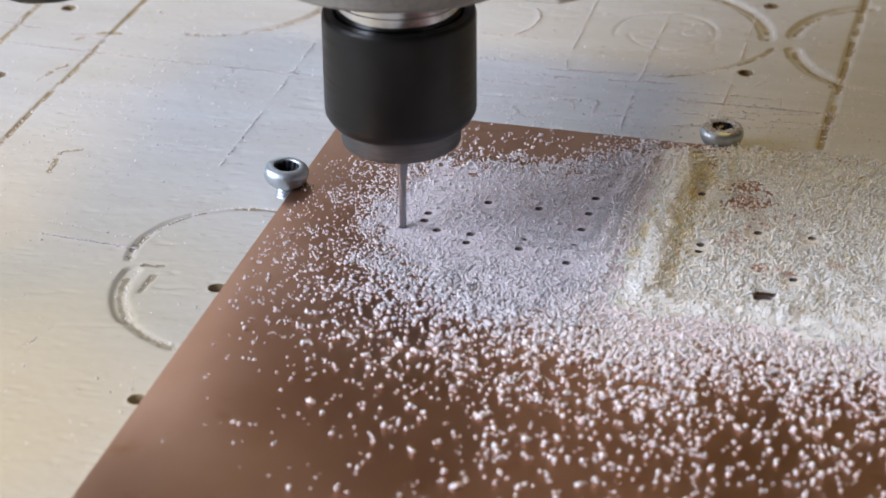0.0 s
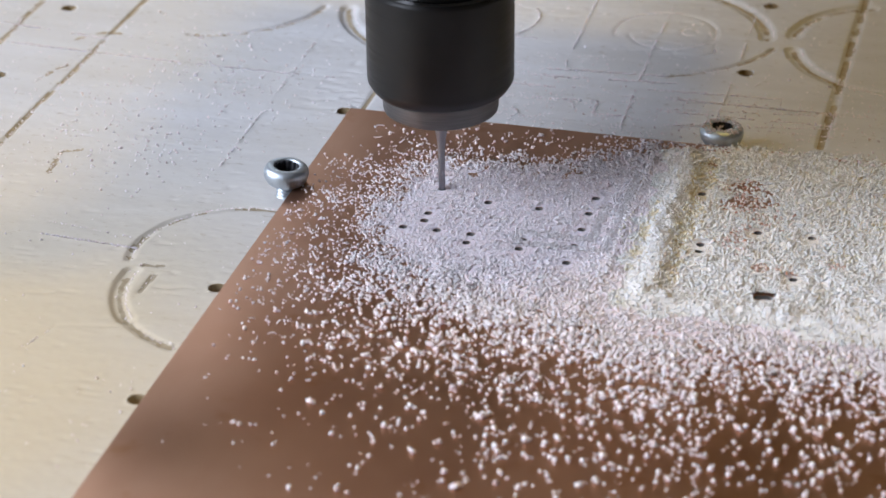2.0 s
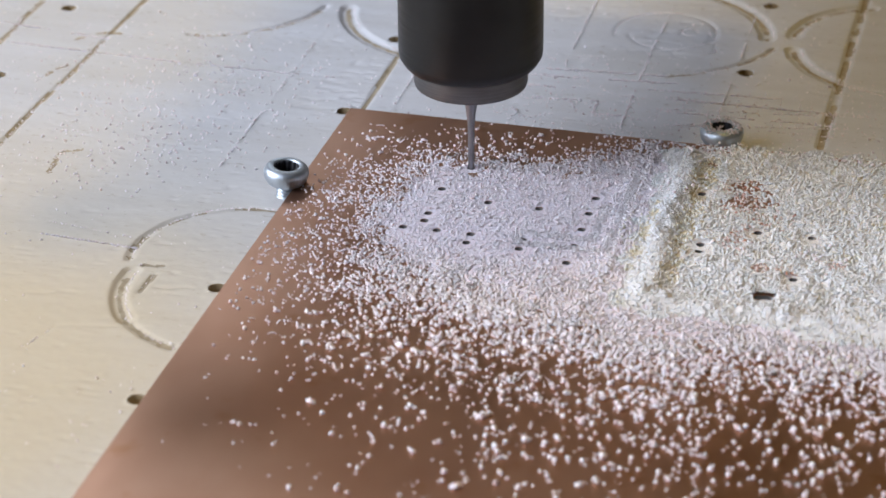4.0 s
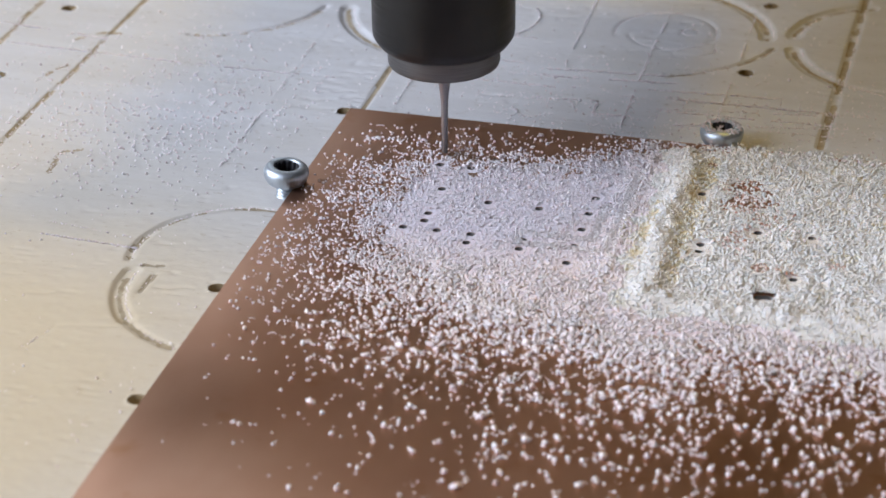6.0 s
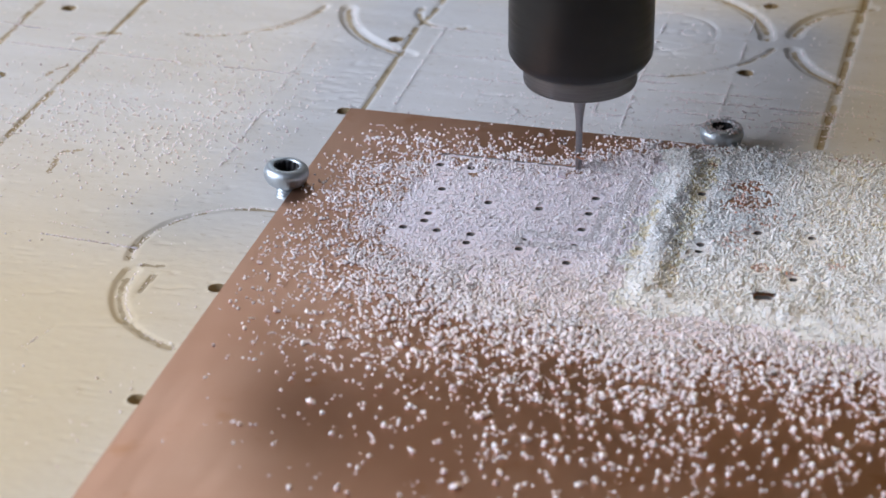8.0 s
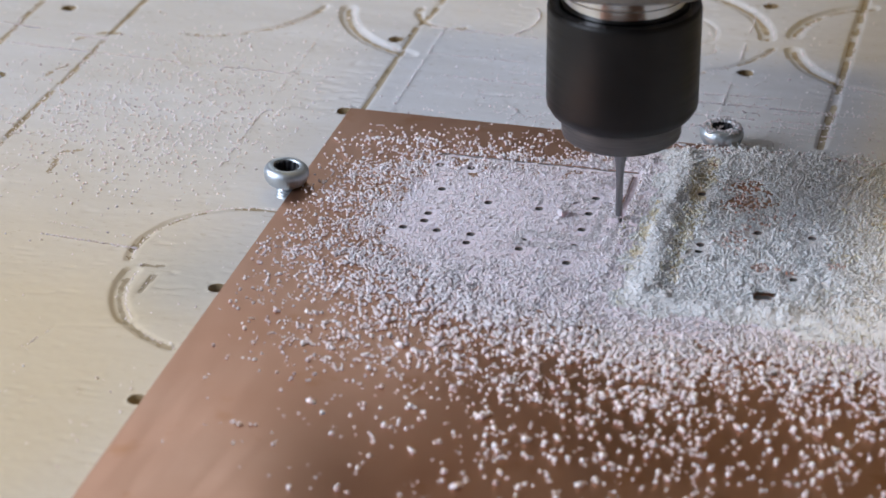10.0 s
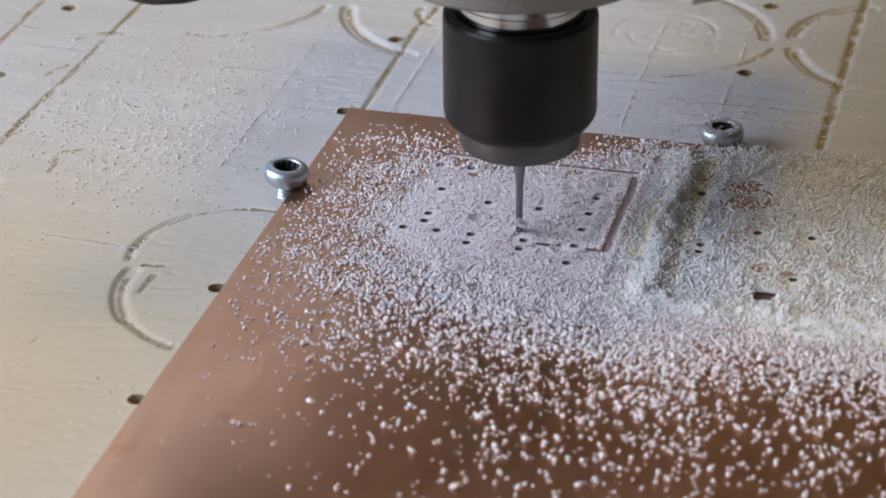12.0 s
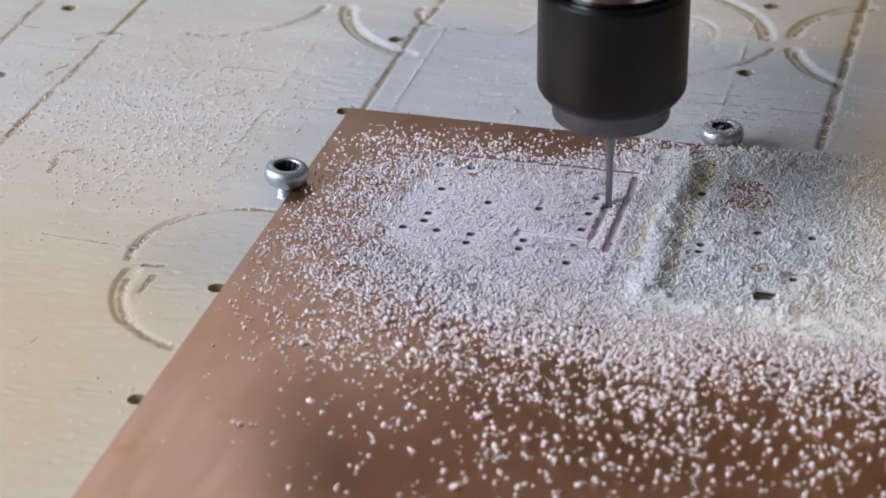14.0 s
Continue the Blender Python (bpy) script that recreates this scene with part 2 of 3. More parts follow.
# width, depth, colouring of bare wood with painted shade, line
GROOVES = [
    (0.45, 0.4, 1, [(-42.0, -20), (-42.3, -6), (-41.9, 6), (-42.0, 17.5), (-41.7, 60)]), (1.2, 0.4, 1, [(61.1, 6), (61.4, 34), (61.7, 62)]),
    (0.7, 0.25, 1, [(0.7, 3.0), (0.5, 12), (0.2, 32), (1.1, 39), (1.3, 60)]), (0.4, 0.25, 1, [(-56.2, 12), (-56.7, 34)]),
    (0.4, -0.06, 0, [(23.7, 24), (23.0, 62)]), (0.4, -0.06, 0, [(46.9, 6), (46.9, 48)]), (0.4, -0.05, 0, [(-12.0, -18), (-12.5, 30)]),
    (0.3, -0.05, 0, [(35.0, 6), (34.5, 30), (34.7, 60)]), (0.5, -0.08, 0, [(4.4, 2), (4.2, 34)]),
    (0.5, -0.08, 0, [(-60, 13.2), (-26, 12.0), (-4, 12.1)]), (0.35, -0.06, 0, [(-65, 20.5), (-41.7, 17.5)]),
    (0.6, -0.1, 0, [(-1, 23.3), (18.2, 23.3)]), (0.7, 0.14, 0, [(21.0, 22.2), (38.6, 23.7)]), (0.5, -0.07, 0, [(2, 32.5), (18, 32.0)]),
    (0.4, -0.07, 0, [(34.4, 18.3), (62.4, 20.0)]), (0.4, -0.07, 0, [(40, 12.7), (70, 17.0)]), (0.4, 0.08, 0, [(30, 15.2), (66, 16.8)]),
    (0.5, 0.12, 0, [(14.6, 12.1), (30.3, 12.1), (31.0, 9.6)]), (0.4, 0.08, 0, [(15.9, 19.6), (26.2, 19.7)]), (0.35, -0.06, 0, [(8, 16.4), (24, 16.2)]),
    (0.35, 0.06, 0, [(30, 8.4), (62, 9.2)]), (0.35, 0.06, 0, [(14, 6.6), (36, 5.4)]),
    (0.9, 0.5, 1, arc(-32.6, 39.9, 17.9, -84, -10)), (2.2, 0.6, 1, arc(6.4, 40.2, 18.2, -170, -105)),
    (0.8, 0.4, 1, arc(31.5, 43.4, 20.6, -72, -20)), (0.7, -0.06, 0, [(20.9, 22.0), (28.7, 22.7), (38.0, 23.4)]), (2.2, 0.55, 1, arc(32.6, 38.4, 17.0, 60, 6)),
    (2.0, 0.55, 1, arc(67.1, 41.7, 13.9, 180, 108)), (2.3, 0.6, 1, arc(68.6, 40.3, 15.3, -166, -120)), (0.8, 0.3, 0, arc(68.6, 40.3, 15.3, -120, -85)),
    (0.9, 0.35, 1, arc(4.3, 38.5, 5.4, -190, -60)), (0.9, -0.08, 0, arc(8.0, 38.5, 8.6, -60, 30)),
    (0.45, 0.3, 0, spiral(35.7, 38.8, 7.7, 6.6, 200, -0.62)), (0.4, 0.2, 0, spiral(36.4, 38.6, 6.4, 5.2, 195, 0.5)),
    (0.4, 0.2, 0, [(42.8, 36.2), (43.2, 33.0), (41.6, 31.4), (37.7, 31.5), (36.9, 32.6)]), (0.5, 0.2, 0, arc(38.6, 39.4, 1.2, 0, 300)),
    (0.34, -0.05, 0, [(21.7, 12.4), (30.5, 13.1), (30.7, 9.0), (35.8, 9.4)]), (0.35, 0.12, 0, [(28.3, 8.9), (28.3, 10.9)]),
    (0.3, -0.06, 0, [(19.6, 8.1), (20.6, 8.0), (20.8, 6.9)]), (0.35, 0.14, 0, [(39.2, 9.3), (38.9, 11.4), (39.4, 12.6)]),
    (0.34, -0.05, 0, [(22.0, 19.7), (43.8, 21.6)]), (0.34, -0.05, 0, [(39.8, 12.1), (61.6, 12.5)]), (0.34, -0.05, 0, [(40.5, 7.8), (68.5, 12.9)]),
    (0.34, -0.05, 0, [(39.0, 16.2), (62.3, 16.3)]), (0.6, -0.07, 0, [(60.9, 26.3), (67.4, 23.8)]),
    (0.9, 0.4, 1, arc(-1.9, -40.2, 12.6, -165, -225)), (0.8, 0.3, 1, arc(-1.9, -40.2, 12.6, -225, -275)),
    (1.9, 0.45, 1, arc(2.2, -47.2, 14.9, -184, -140)), (1.2, 0.3, 1, arc(2.2, -47.2, 14.9, -140, -106)),
    (0.5, 0.25, 1, [(-10.0, -50.8), (-9.7, -46.4)]), (0.35, 0.15, 1, [(-12.5, -44.8), (-9.5, -44.2)]),
    (0.35, 0.12, 1, [(-32.5, -24.5), (-33.4, -18.5), (-30.8, -17.2)]), (0.5, 0.14, 1, [(-20.5, 9), (-20.0, 14)]),
    (0.35, 0.15, 1, [(-46, 16.5), (-43.5, 19.5), (-40, 20)]), (0.4, 0.08, 0, [(-18, -66), (-16, -60), (-6, -58)]),
    (0.3, 0.15, 1, [(-45.6, 1), (-44.6, 6), (-43.0, 8)]), (0.35, 0.06, 0, [(-27, -37), (-15, -38.5)]), (0.35, -0.06, 0, [(-30, -40), (-14, -41)]),
]


def spoilboard():
    step = 0.3
    xs, ys = np.arange(-75, 90, step), np.arange(-106, 72, step)
    nx, ny = len(xs), len(ys)
    gx, gy = np.meshgrid(xs, ys)
    z = np.full(gx.shape, BED_Z) + 0.03 * (value_noise(gx, gy, 2.3, 1) - 0.5) + 0.03 * (value_noise(gx, gy, 0.9, 2) - 0.5)
    z += 0.015 * (value_noise(gx * 0.2, gy, 3.0, 4) - 0.5)
    # short torn fibres, each with a raised lip
    gen = np.random.default_rng(91)
    for _ in range(240):
        tx, ty = gen.uniform(-64, 70), gen.uniform(-88, 58)
        ln, wd = gen.uniform(0.35, 1.3), gen.uniform(0.22, 0.4)
        a, b = int((tx + 75) / step), int((ty + 106) / step)
        m, q = int(ln / step) + 2, 3
        sl = (slice(max(0, b - q), b + q + 1), slice(max(0, a - m), a + m + 1))
        u, w = gx[sl] - tx, gy[sl] - ty
        z[sl] -= 0.09 * np.clip(1.3 - (u / ln) ** 2 - (w / wd) ** 2, 0, 1)
        z[sl] += 0.04 * np.clip(1.1 - ((u - 0.2) / ln) ** 2 - ((w - 0.5) / wd) ** 2, 0, 1)
    # dents
    tear = value_noise(gx * 0.45, gy * 1.5, 0.9, 71) * value_noise(gx, gy, 5.0, 72)
    z -= 0.1 * np.clip((tear - 0.58) * 10, 0, 1)
    z += 0.05 * np.clip((value_noise(gx * 0.5, gy * 1.3, 0.8, 73) - 0.85) * 8, 0, 1)
    raw_shaded = np.zeros(gx.shape, dtype=bool)
    wob = 0.18 * (value_noise(gx, gy, 1.1, 5) - 0.5)
    for w, d, bare, line in GROOVES:
        dist = seg_dist(gx, gy, line) + wob
        z -= d * 0.7 * np.clip((w / 2 - dist) / 0.3 + 0.5, 0, 1)
        if bare:
            patchy = value_noise(gx, gy, 2.5, 6) > 0.25
            side = value_noise(gx, gy, 1.7, 61) > 0.2
            raw_shaded |= (dist < max(0.22, w * 0.26) * (1 if w < 1.5 else 0.5)) & patchy & side
    hole = np.zeros(gx.shape, dtype=bool)
    for hx, hy in BED_HOLES:
        r = np.hypot(gx - hx, gy - hy)
        near = (r > 0.75) & (r < 1.35)
        k = np.where(near, 1.05 / np.maximum(r, 1e-6), 1)
        gx, gy = hx + (gx - hx) * k, hy + (gy - hy) * k
        deep = r <= 0.75
        z[deep] = BED_Z - 9
        hole |= r < 1.2
    # the bit went on into the wood under the board
    for hx, hy in DRILLED + OLD_HOLES:
        z[np.hypot(gx - hx, gy - hy) < 0.75] = BED_Z - 5
        hole |= np.hypot(gx - hx, gy - hy) < 1.1
    z[seg_dist(gx, gy, OLD_SLOT) < 0.8] = BED_Z - 5
    hole |= seg_dist(gx, gy, OLD_SLOT) < 1.1
    verts = np.stack([gx, gy, z], -1).reshape(-1, 3)
    idx = np.arange(nx * ny).reshape(ny, nx)
    faces = np.stack([idx[:-1, :-1], idx[:-1, 1:], idx[1:, 1:], idx[1:, :-1]], -1).reshape(-1, 4)
    mat = np.where(hole.ravel()[faces].sum(1) >= 3, 2, np.where(raw_shaded.ravel()[faces].sum(1) >= 2, 1, 0))
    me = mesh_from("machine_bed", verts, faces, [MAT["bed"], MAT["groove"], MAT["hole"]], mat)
    ob = tagged(new("machine_bed", me), "pale wooden spoilboard engraved with arcs, lines and a spiral, drilled with holes", "machine bed", kind="structure")
    # the plain border round the engraved field
    for x0, y0, x1, y1 in ((-300, -300, -75, 300), (89.9, -300, 300, 300), (-75, -300, 89.9, -106), (-75, 71.8, 89.9, 300)):
        part("bed_border", box(x0, y0, -19.6, x1, y1, BED_Z), [MAT["bed"]], ob, smooth=False)
    return ob


spoilboard()


# ---- the copper-clad board, with its holes and the milled slot cut through ----
def slot_outline(pts, r):
    """The outline of a path milled with a cutter of that radius."""
    left, right = [], []
    n = len(pts)
    for k in range(n):
        p = Vector(pts[k])
        a = (p - Vector(pts[k - 1])).normalized() if k else None
        b = (Vector(pts[k + 1]) - p).normalized() if k < n - 1 else None
        a, b = a or b, b or a
        na, nb = Vector((-a.y, a.x)), Vector((-b.y, b.x))
        m = (na + nb).normalized()
        m *= r / max(0.3, m.dot(na))
        left.append(p + m)
        right.append(p - m)
    cap = lambda c, ang: [c + Vector((math.cos(ang + math.pi * q / 8), math.sin(ang + math.pi * q / 8))) * r for q in range(1, 8)]
    d1 = Vector(pts[-1]) - Vector(pts[-2])
    d0 = Vector(pts[1]) - Vector(pts[0])
    e = cap(Vector(pts[-1]), math.atan2(d1.y, d1.x) - math.pi / 2)
    s = cap(Vector(pts[0]), math.atan2(d0.y, d0.x) + math.pi / 2)
    return right + e + left[::-1] + s


def circuit_board():
    board = new("circuit_board")
    tagged(board, "copper-clad circuit board blank, drilled and milled, strewn with white swarf", "circuit board")
    x1, y1 = 96, -104
    loops = [[(0, 0), (x1, 0), (x1, y1), (0, y1)]]
    for hx, hy in DRILLED + OLD_HOLES:
        loops.append([(hx + 0.5 * math.cos(2 * math.pi * k / 20), hy + 0.5 * math.sin(2 * math.pi * k / 20)) for k in range(20)])
    loops.append([(q.x, q.y) for q in slot_outline(CUT, CUT_R)])
    loops.append([(q.x, q.y) for q in slot_outline(OLD_SLOT, 0.5)])

    def sheet(z0, z1):
        bm = bmesh.new()
        edges = []
        for loop in loops:
            vs = [bm.verts.new(v(x, y, z1)) for x, y in loop]
            edges += [bm.edges.new((vs[k], vs[(k + 1) % len(vs)])) for k in range(len(vs))]
        got = bmesh.ops.triangle_fill(bm, use_beauty=True, use_dissolve=False, edges=edges, normal=(0, 0, 1))
        faces = [f for f in got["geom"] if isinstance(f, bmesh.types.BMFace)]
        ext = bmesh.ops.extrude_face_region(bm, geom=faces, use_keep_orig=True)
        for w in ext["geom"]:
            if isinstance(w, bmesh.types.BMVert):
                w.co.z = z0 * MM
        return bm

    part("core", sheet(BED_Z + 0.03, -0.04), MAT["core"], board, "brown laminate core", smooth=False)
    part("copper_foil", sheet(-0.04, 0.0), MAT["copper"], board, "brushed copper face", smooth=False)
    return board


circuit_board()


# ---- socket-head screws that hold the board ----
def clamp_screw(x, y, z, tilt):
    s = new("clamp_screw")
    s.matrix_world = pose(x * MM, y * MM, z * MM, tilt[0], tilt[1], 0)
    tagged(s, "zinc-plated socket-head screw standing in the bed beside the board", "screw", "screws that hold the board")
    head = lathe([(1.56, 2.12), (1.64, 2.26), (1.9, 2.3), (2.25, 2.22), (2.55, 1.98), (2.74, 1.62), (2.78, 1.3), (2.72, 0.95), (2.6, 0.5), (2.35, 0.1), (2.1, 0.0), (1.1, 0.0)], 120)
    for w in head.verts:
        # knurled flank and shoulder
        if 0.4 * MM < w.co.z < 2.1 * MM and w.co.xy.length > 2.4 * MM:
            k = 1 + 0.007 * math.cos(40 * math.atan2(w.co.y, w.co.x))
            w.co.x, w.co.y = w.co.x * k, w.co.y * k
    sharpen(part("head", head, MAT["zinc"], s))
    # splined socket
    bm = bmesh.new()
    n = 48
    rings = []
    for z1, grow in ((2.13, 0.0), (0.6, -0.06)):
        rings.append([bm.verts.new(v((1.56 - (0.24 if k % 4 in (1, 2) else 0) + grow) * math.cos(2 * math.pi * k / n),
                                     (1.56 - (0.24 if k % 4 in (1, 2) else 0) + grow) * math.sin(2 * math.pi * k / n), z1)) for k in range(n)])
    for k in range(n):
        j = (k + 1) % n
        bm.faces.new((rings[0][k], rings[0][j], rings[1][j], rings[1][k]))
    bm.faces.new(rings[1])
    outer = [bm.verts.new(v(1.6 * math.cos(2 * math.pi * k / n), 1.6 * math.sin(2 * math.pi * k / n), 2.14)) for k in range(n)]
    for k in range(n):
        j = (k + 1) % n
        bm.faces.new((rings[0][k], outer[k], outer[j], rings[0][j]))
    part("socket", bm, MAT["socket"], s, "dark splined socket", smooth=False)
    thread = [(1.15, 0.02)]
    zz = -0.1
    while zz > BED_Z - z - 5:
        thread += [(1.22, zz), (1.0, zz - 0.22)]
        zz -= 0.45
    sharpen(part("shank", lathe(thread + [(0, zz)], 32), MAT["zinc"], s))
    return s


clamp_screw(-1.25, -23.3, 0.3, (0, 4))
clamp_screw(48.8, 2.5, -0.55, (0, 0))


# ---- the spindle head: it moves, with cutter, nut, shaft, flange and mount ----
def spindle_head():
    h = new("spindle_head")
    tagged(h, "milling spindle with a black collet nut, thin cutter and pale mount", "milling spindle")
    # cutter: fluted end, slender neck that flares to the shank
    bm = lathe([(0.0, -0.8), (0.36, -0.8), (0.44, -0.7), (0.44, 5.6), (0.47, 6.4), (0.58, 7.6), (0.8, 9.0), (0.98, 10.0), (1.02, 10.6), (1.02, 13.0)], 32)
    for w in bm.verts:
        if w.co.z < 5.4 * MM:
            a = math.atan2(w.co.y, w.co.x)
            k = 1 - 0.16 * (0.5 + 0.5 * math.cos(2 * a + w.co.z / MM * 1.7))
            w.co.x, w.co.y = w.co.x * k, w.co.y * k
    part("cutter", bm, MAT["carbide"], h, "thin grey carbide cutter")
    nut = lathe([(7.4, 27.9), (7.55, 28.1), (8.5, 28.15), (8.75, 27.9), (8.82, 27.5), (8.82, 16.2), (8.74, 15.7), (8.3, 14.95), (8.0, 14.6),
                 (7.8, 14.5), (6.95, 14.5)])
    nut_ob = sharpen(part("collet_nut", nut, MAT["nut"], h, "smooth black collet nut"), 40)
    lip = lathe([(6.98, 14.7), (6.98, 12.2), (6.88, 11.85), (6.65, 11.7), (6.0, 11.65), (2.6, 11.7), (2.4, 12.1), (1.0, 12.2)])
    sharpen(part("lip", lip, MAT["lip"], nut_ob, "worn grey lower lip"), 50)
    sharpen(part("shaft", lathe([(7.3, 27.2), (7.3, 29.6), (7.2, 29.7), (7.2, 34.2)]), MAT["steel"], h, "polished steel shaft"))
    sharpen(part("flange", lathe([(7.0, 34.0), (15.9, 34.0), (16.4, 34.4), (16.4, 36.6), (7.0, 36.6)], 128), MAT["flange"], h, "dull grey bearing flange"))
    plate = [(-21.8, -15.3), (21.8, -15.3), (33, -5.0), (33, 62), (-33, 62), (-33, -5.0)]
    part("mount_plate", prism(plate, 36.6, 56, 0.35), MAT["plate"], h, "pale mount plate", smooth=False)
    sharpen(part("motor_body", lathe([(0, 56), (14, 56), (15, 57), (15, 108), (13, 112), (0, 112)], 96), MAT["motor"], h, "dark motor casing"))
    knob = lathe([(0, 32.6), (4.6, 32.6), (5.9, 33.1), (6.5, 34.1), (7.4, 38), (7.0, 44), (0, 44)], 72, None, (-36.4, -14.0))
    for w in knob.verts:
        a = math.atan2(w.co.y / MM + 14.0, w.co.x / MM + 36.4)
        w.co += Vector((math.cos(a), math.sin(a), 0.6)) * MM * 0.22 * math.sin(9 * a) * math.sin(w.co.z / MM)
    part("clamp_knob", knob, MAT["dark"], h, "dark rubber knob")
    part("clamp_arm", box(-40, -17, 43.9, -32.0, -5, 50, 0.5), MAT["dark"], h, smooth=False)
    return h


spindle = spindle_head()


# ---- swarf: mound, crumbs on the board, crumbs on the bed ----
CORE = [(12.2, -34.5), (11.2, -27.3), (11.9, -20.0), (14.9, -13.9), (21.3, -12.0), (28.5, -11.6), (35.2, -8.9), (42.4, -1.4), (70.0, -0.4), (90, -1), (92, -52), (74.5, -50.6), (58.4, -50.6),
        (50.0, -54.5), (40.1, -51.7), (31.1, -48.5), (23.0, -45.2), (17.0, -40.5)]
RIDGE = [(45.6, -3.2), (46.1, -9.5), (46.0, -20), (46.1, -30.2), (46.8, -41.4), (54, -42.0), (62, -42.4), (92, -42.8)]
OUTER_TRENCH = [(44.3, -18.0), (44.2, -25.7), (44.1, -36.0)]
TRENCH = [(49.0, -4.5), (48.7, -12), (48.6, -20), (48.8, -33), (49.4, -36.5)]


def core_depth(x, y):
    """Millimetres inside the swarf's full cover, negative outside."""
    d = seg_dist(x, y, CORE + CORE[:1])
    return np.where(inside(x, y, CORE), d, -d)


def hole_dist(x, y):
    d = np.full(np.shape(x), 1e9)
    for hx, hy in DRILLED + OLD_HOLES:
        d = np.minimum(d, np.hypot(x - hx, y - hy))
    return d


def mound_height(x, y):
    d = core_depth(x, y) + 5.0 * (value_noise(x, y, 2.4, 14) - 0.5) + 3.0 * (value_noise(x, y, 0.8, 15) - 0.5)
    h = -0.16 + 0.12 * (x < 42) * np.clip((y + 42) / 6, 0, 1) + 0.44 * np.clip(d / 7, -0.4, 1) + 0.16 * (value_noise(x, y, 1.1, 11) - 0.5) + 0.2 * (value_noise(x, y, 3.5, 12) - 0.5)
    ridge = seg_dist(x, y, RIDGE) + 1.6 * (value_noise(x, y, 2.2, 13) - 0.5)
    front = np.clip((-y - 38) / 3, 0, 1)
    h += (0.46 + 0.1 * front) * np.exp(-(ridge / 1.35) ** 2) * (0.45 + 1.1 * value_noise(x, y, 0.9, 18)) + 0.2 * np.exp(-(ridge / 4.2) ** 2)
    h -= 0.16 * np.exp(-(seg_dist(x, y, TRENCH) / 1.1) ** 2) + 0.1 * np.exp(-(seg_dist(x, y, OUTER_TRENCH) / 0.7) ** 2)
    pocket = np.clip((x - 47.5) / 1.5, 0, 1) * np.clip((-y - 3) / 2, 0, 1) * np.clip((y + 40.5) / 2, 0, 1)
    bare = np.exp(-(((x - 54) / 3.6) ** 2 + ((y + 13.0) / 4.4) ** 2)) * (0.5 + value_noise(x, y, 1.4, 19))
    clods = np.clip(value_noise(x, y, 1.5, 20) - 0.45, 0, 1) * np.clip((-y - 18) / 8, 0, 1)
    h = h + pocket * (-0.12 + 0.6 * clods + 0.3 * np.clip((x - 66) / 8, 0, 1)) - 0.42 * bare
    h = h + 0.22 * np.clip((x - 48) / 3, 0, 1) * np.clip((y + 11) / 4, 0, 1)
    field = np.clip((41.5 - x) / 3, 0, 1) * np.clip((y + 40) / 4, 0, 1)
    h = np.where(h > 0, h * (1 - 0.82 * field) + 0.02, h)
    h = np.where(y > -1.5, h - (y + 1.5) * 0.5 * (x < 46), h)
    return np.where(x < 47.5, h - 0.5 * np.clip(y + 2.5, 0, 4), h)


def old_swarf(x, y):
    """Where the older, whiter dust of the finished pocket lies, with a ragged border."""
    far = seg_dist(x, y, RIDGE) + 3.0 * (value_noise(x, y, 2.0, 36) - 0.5)
    return (far < 3.2) | ((x > 46.5) & (y > -43.5 + 3.0 * (value_noise(x, y, 2.5, 37) - 0.5)))


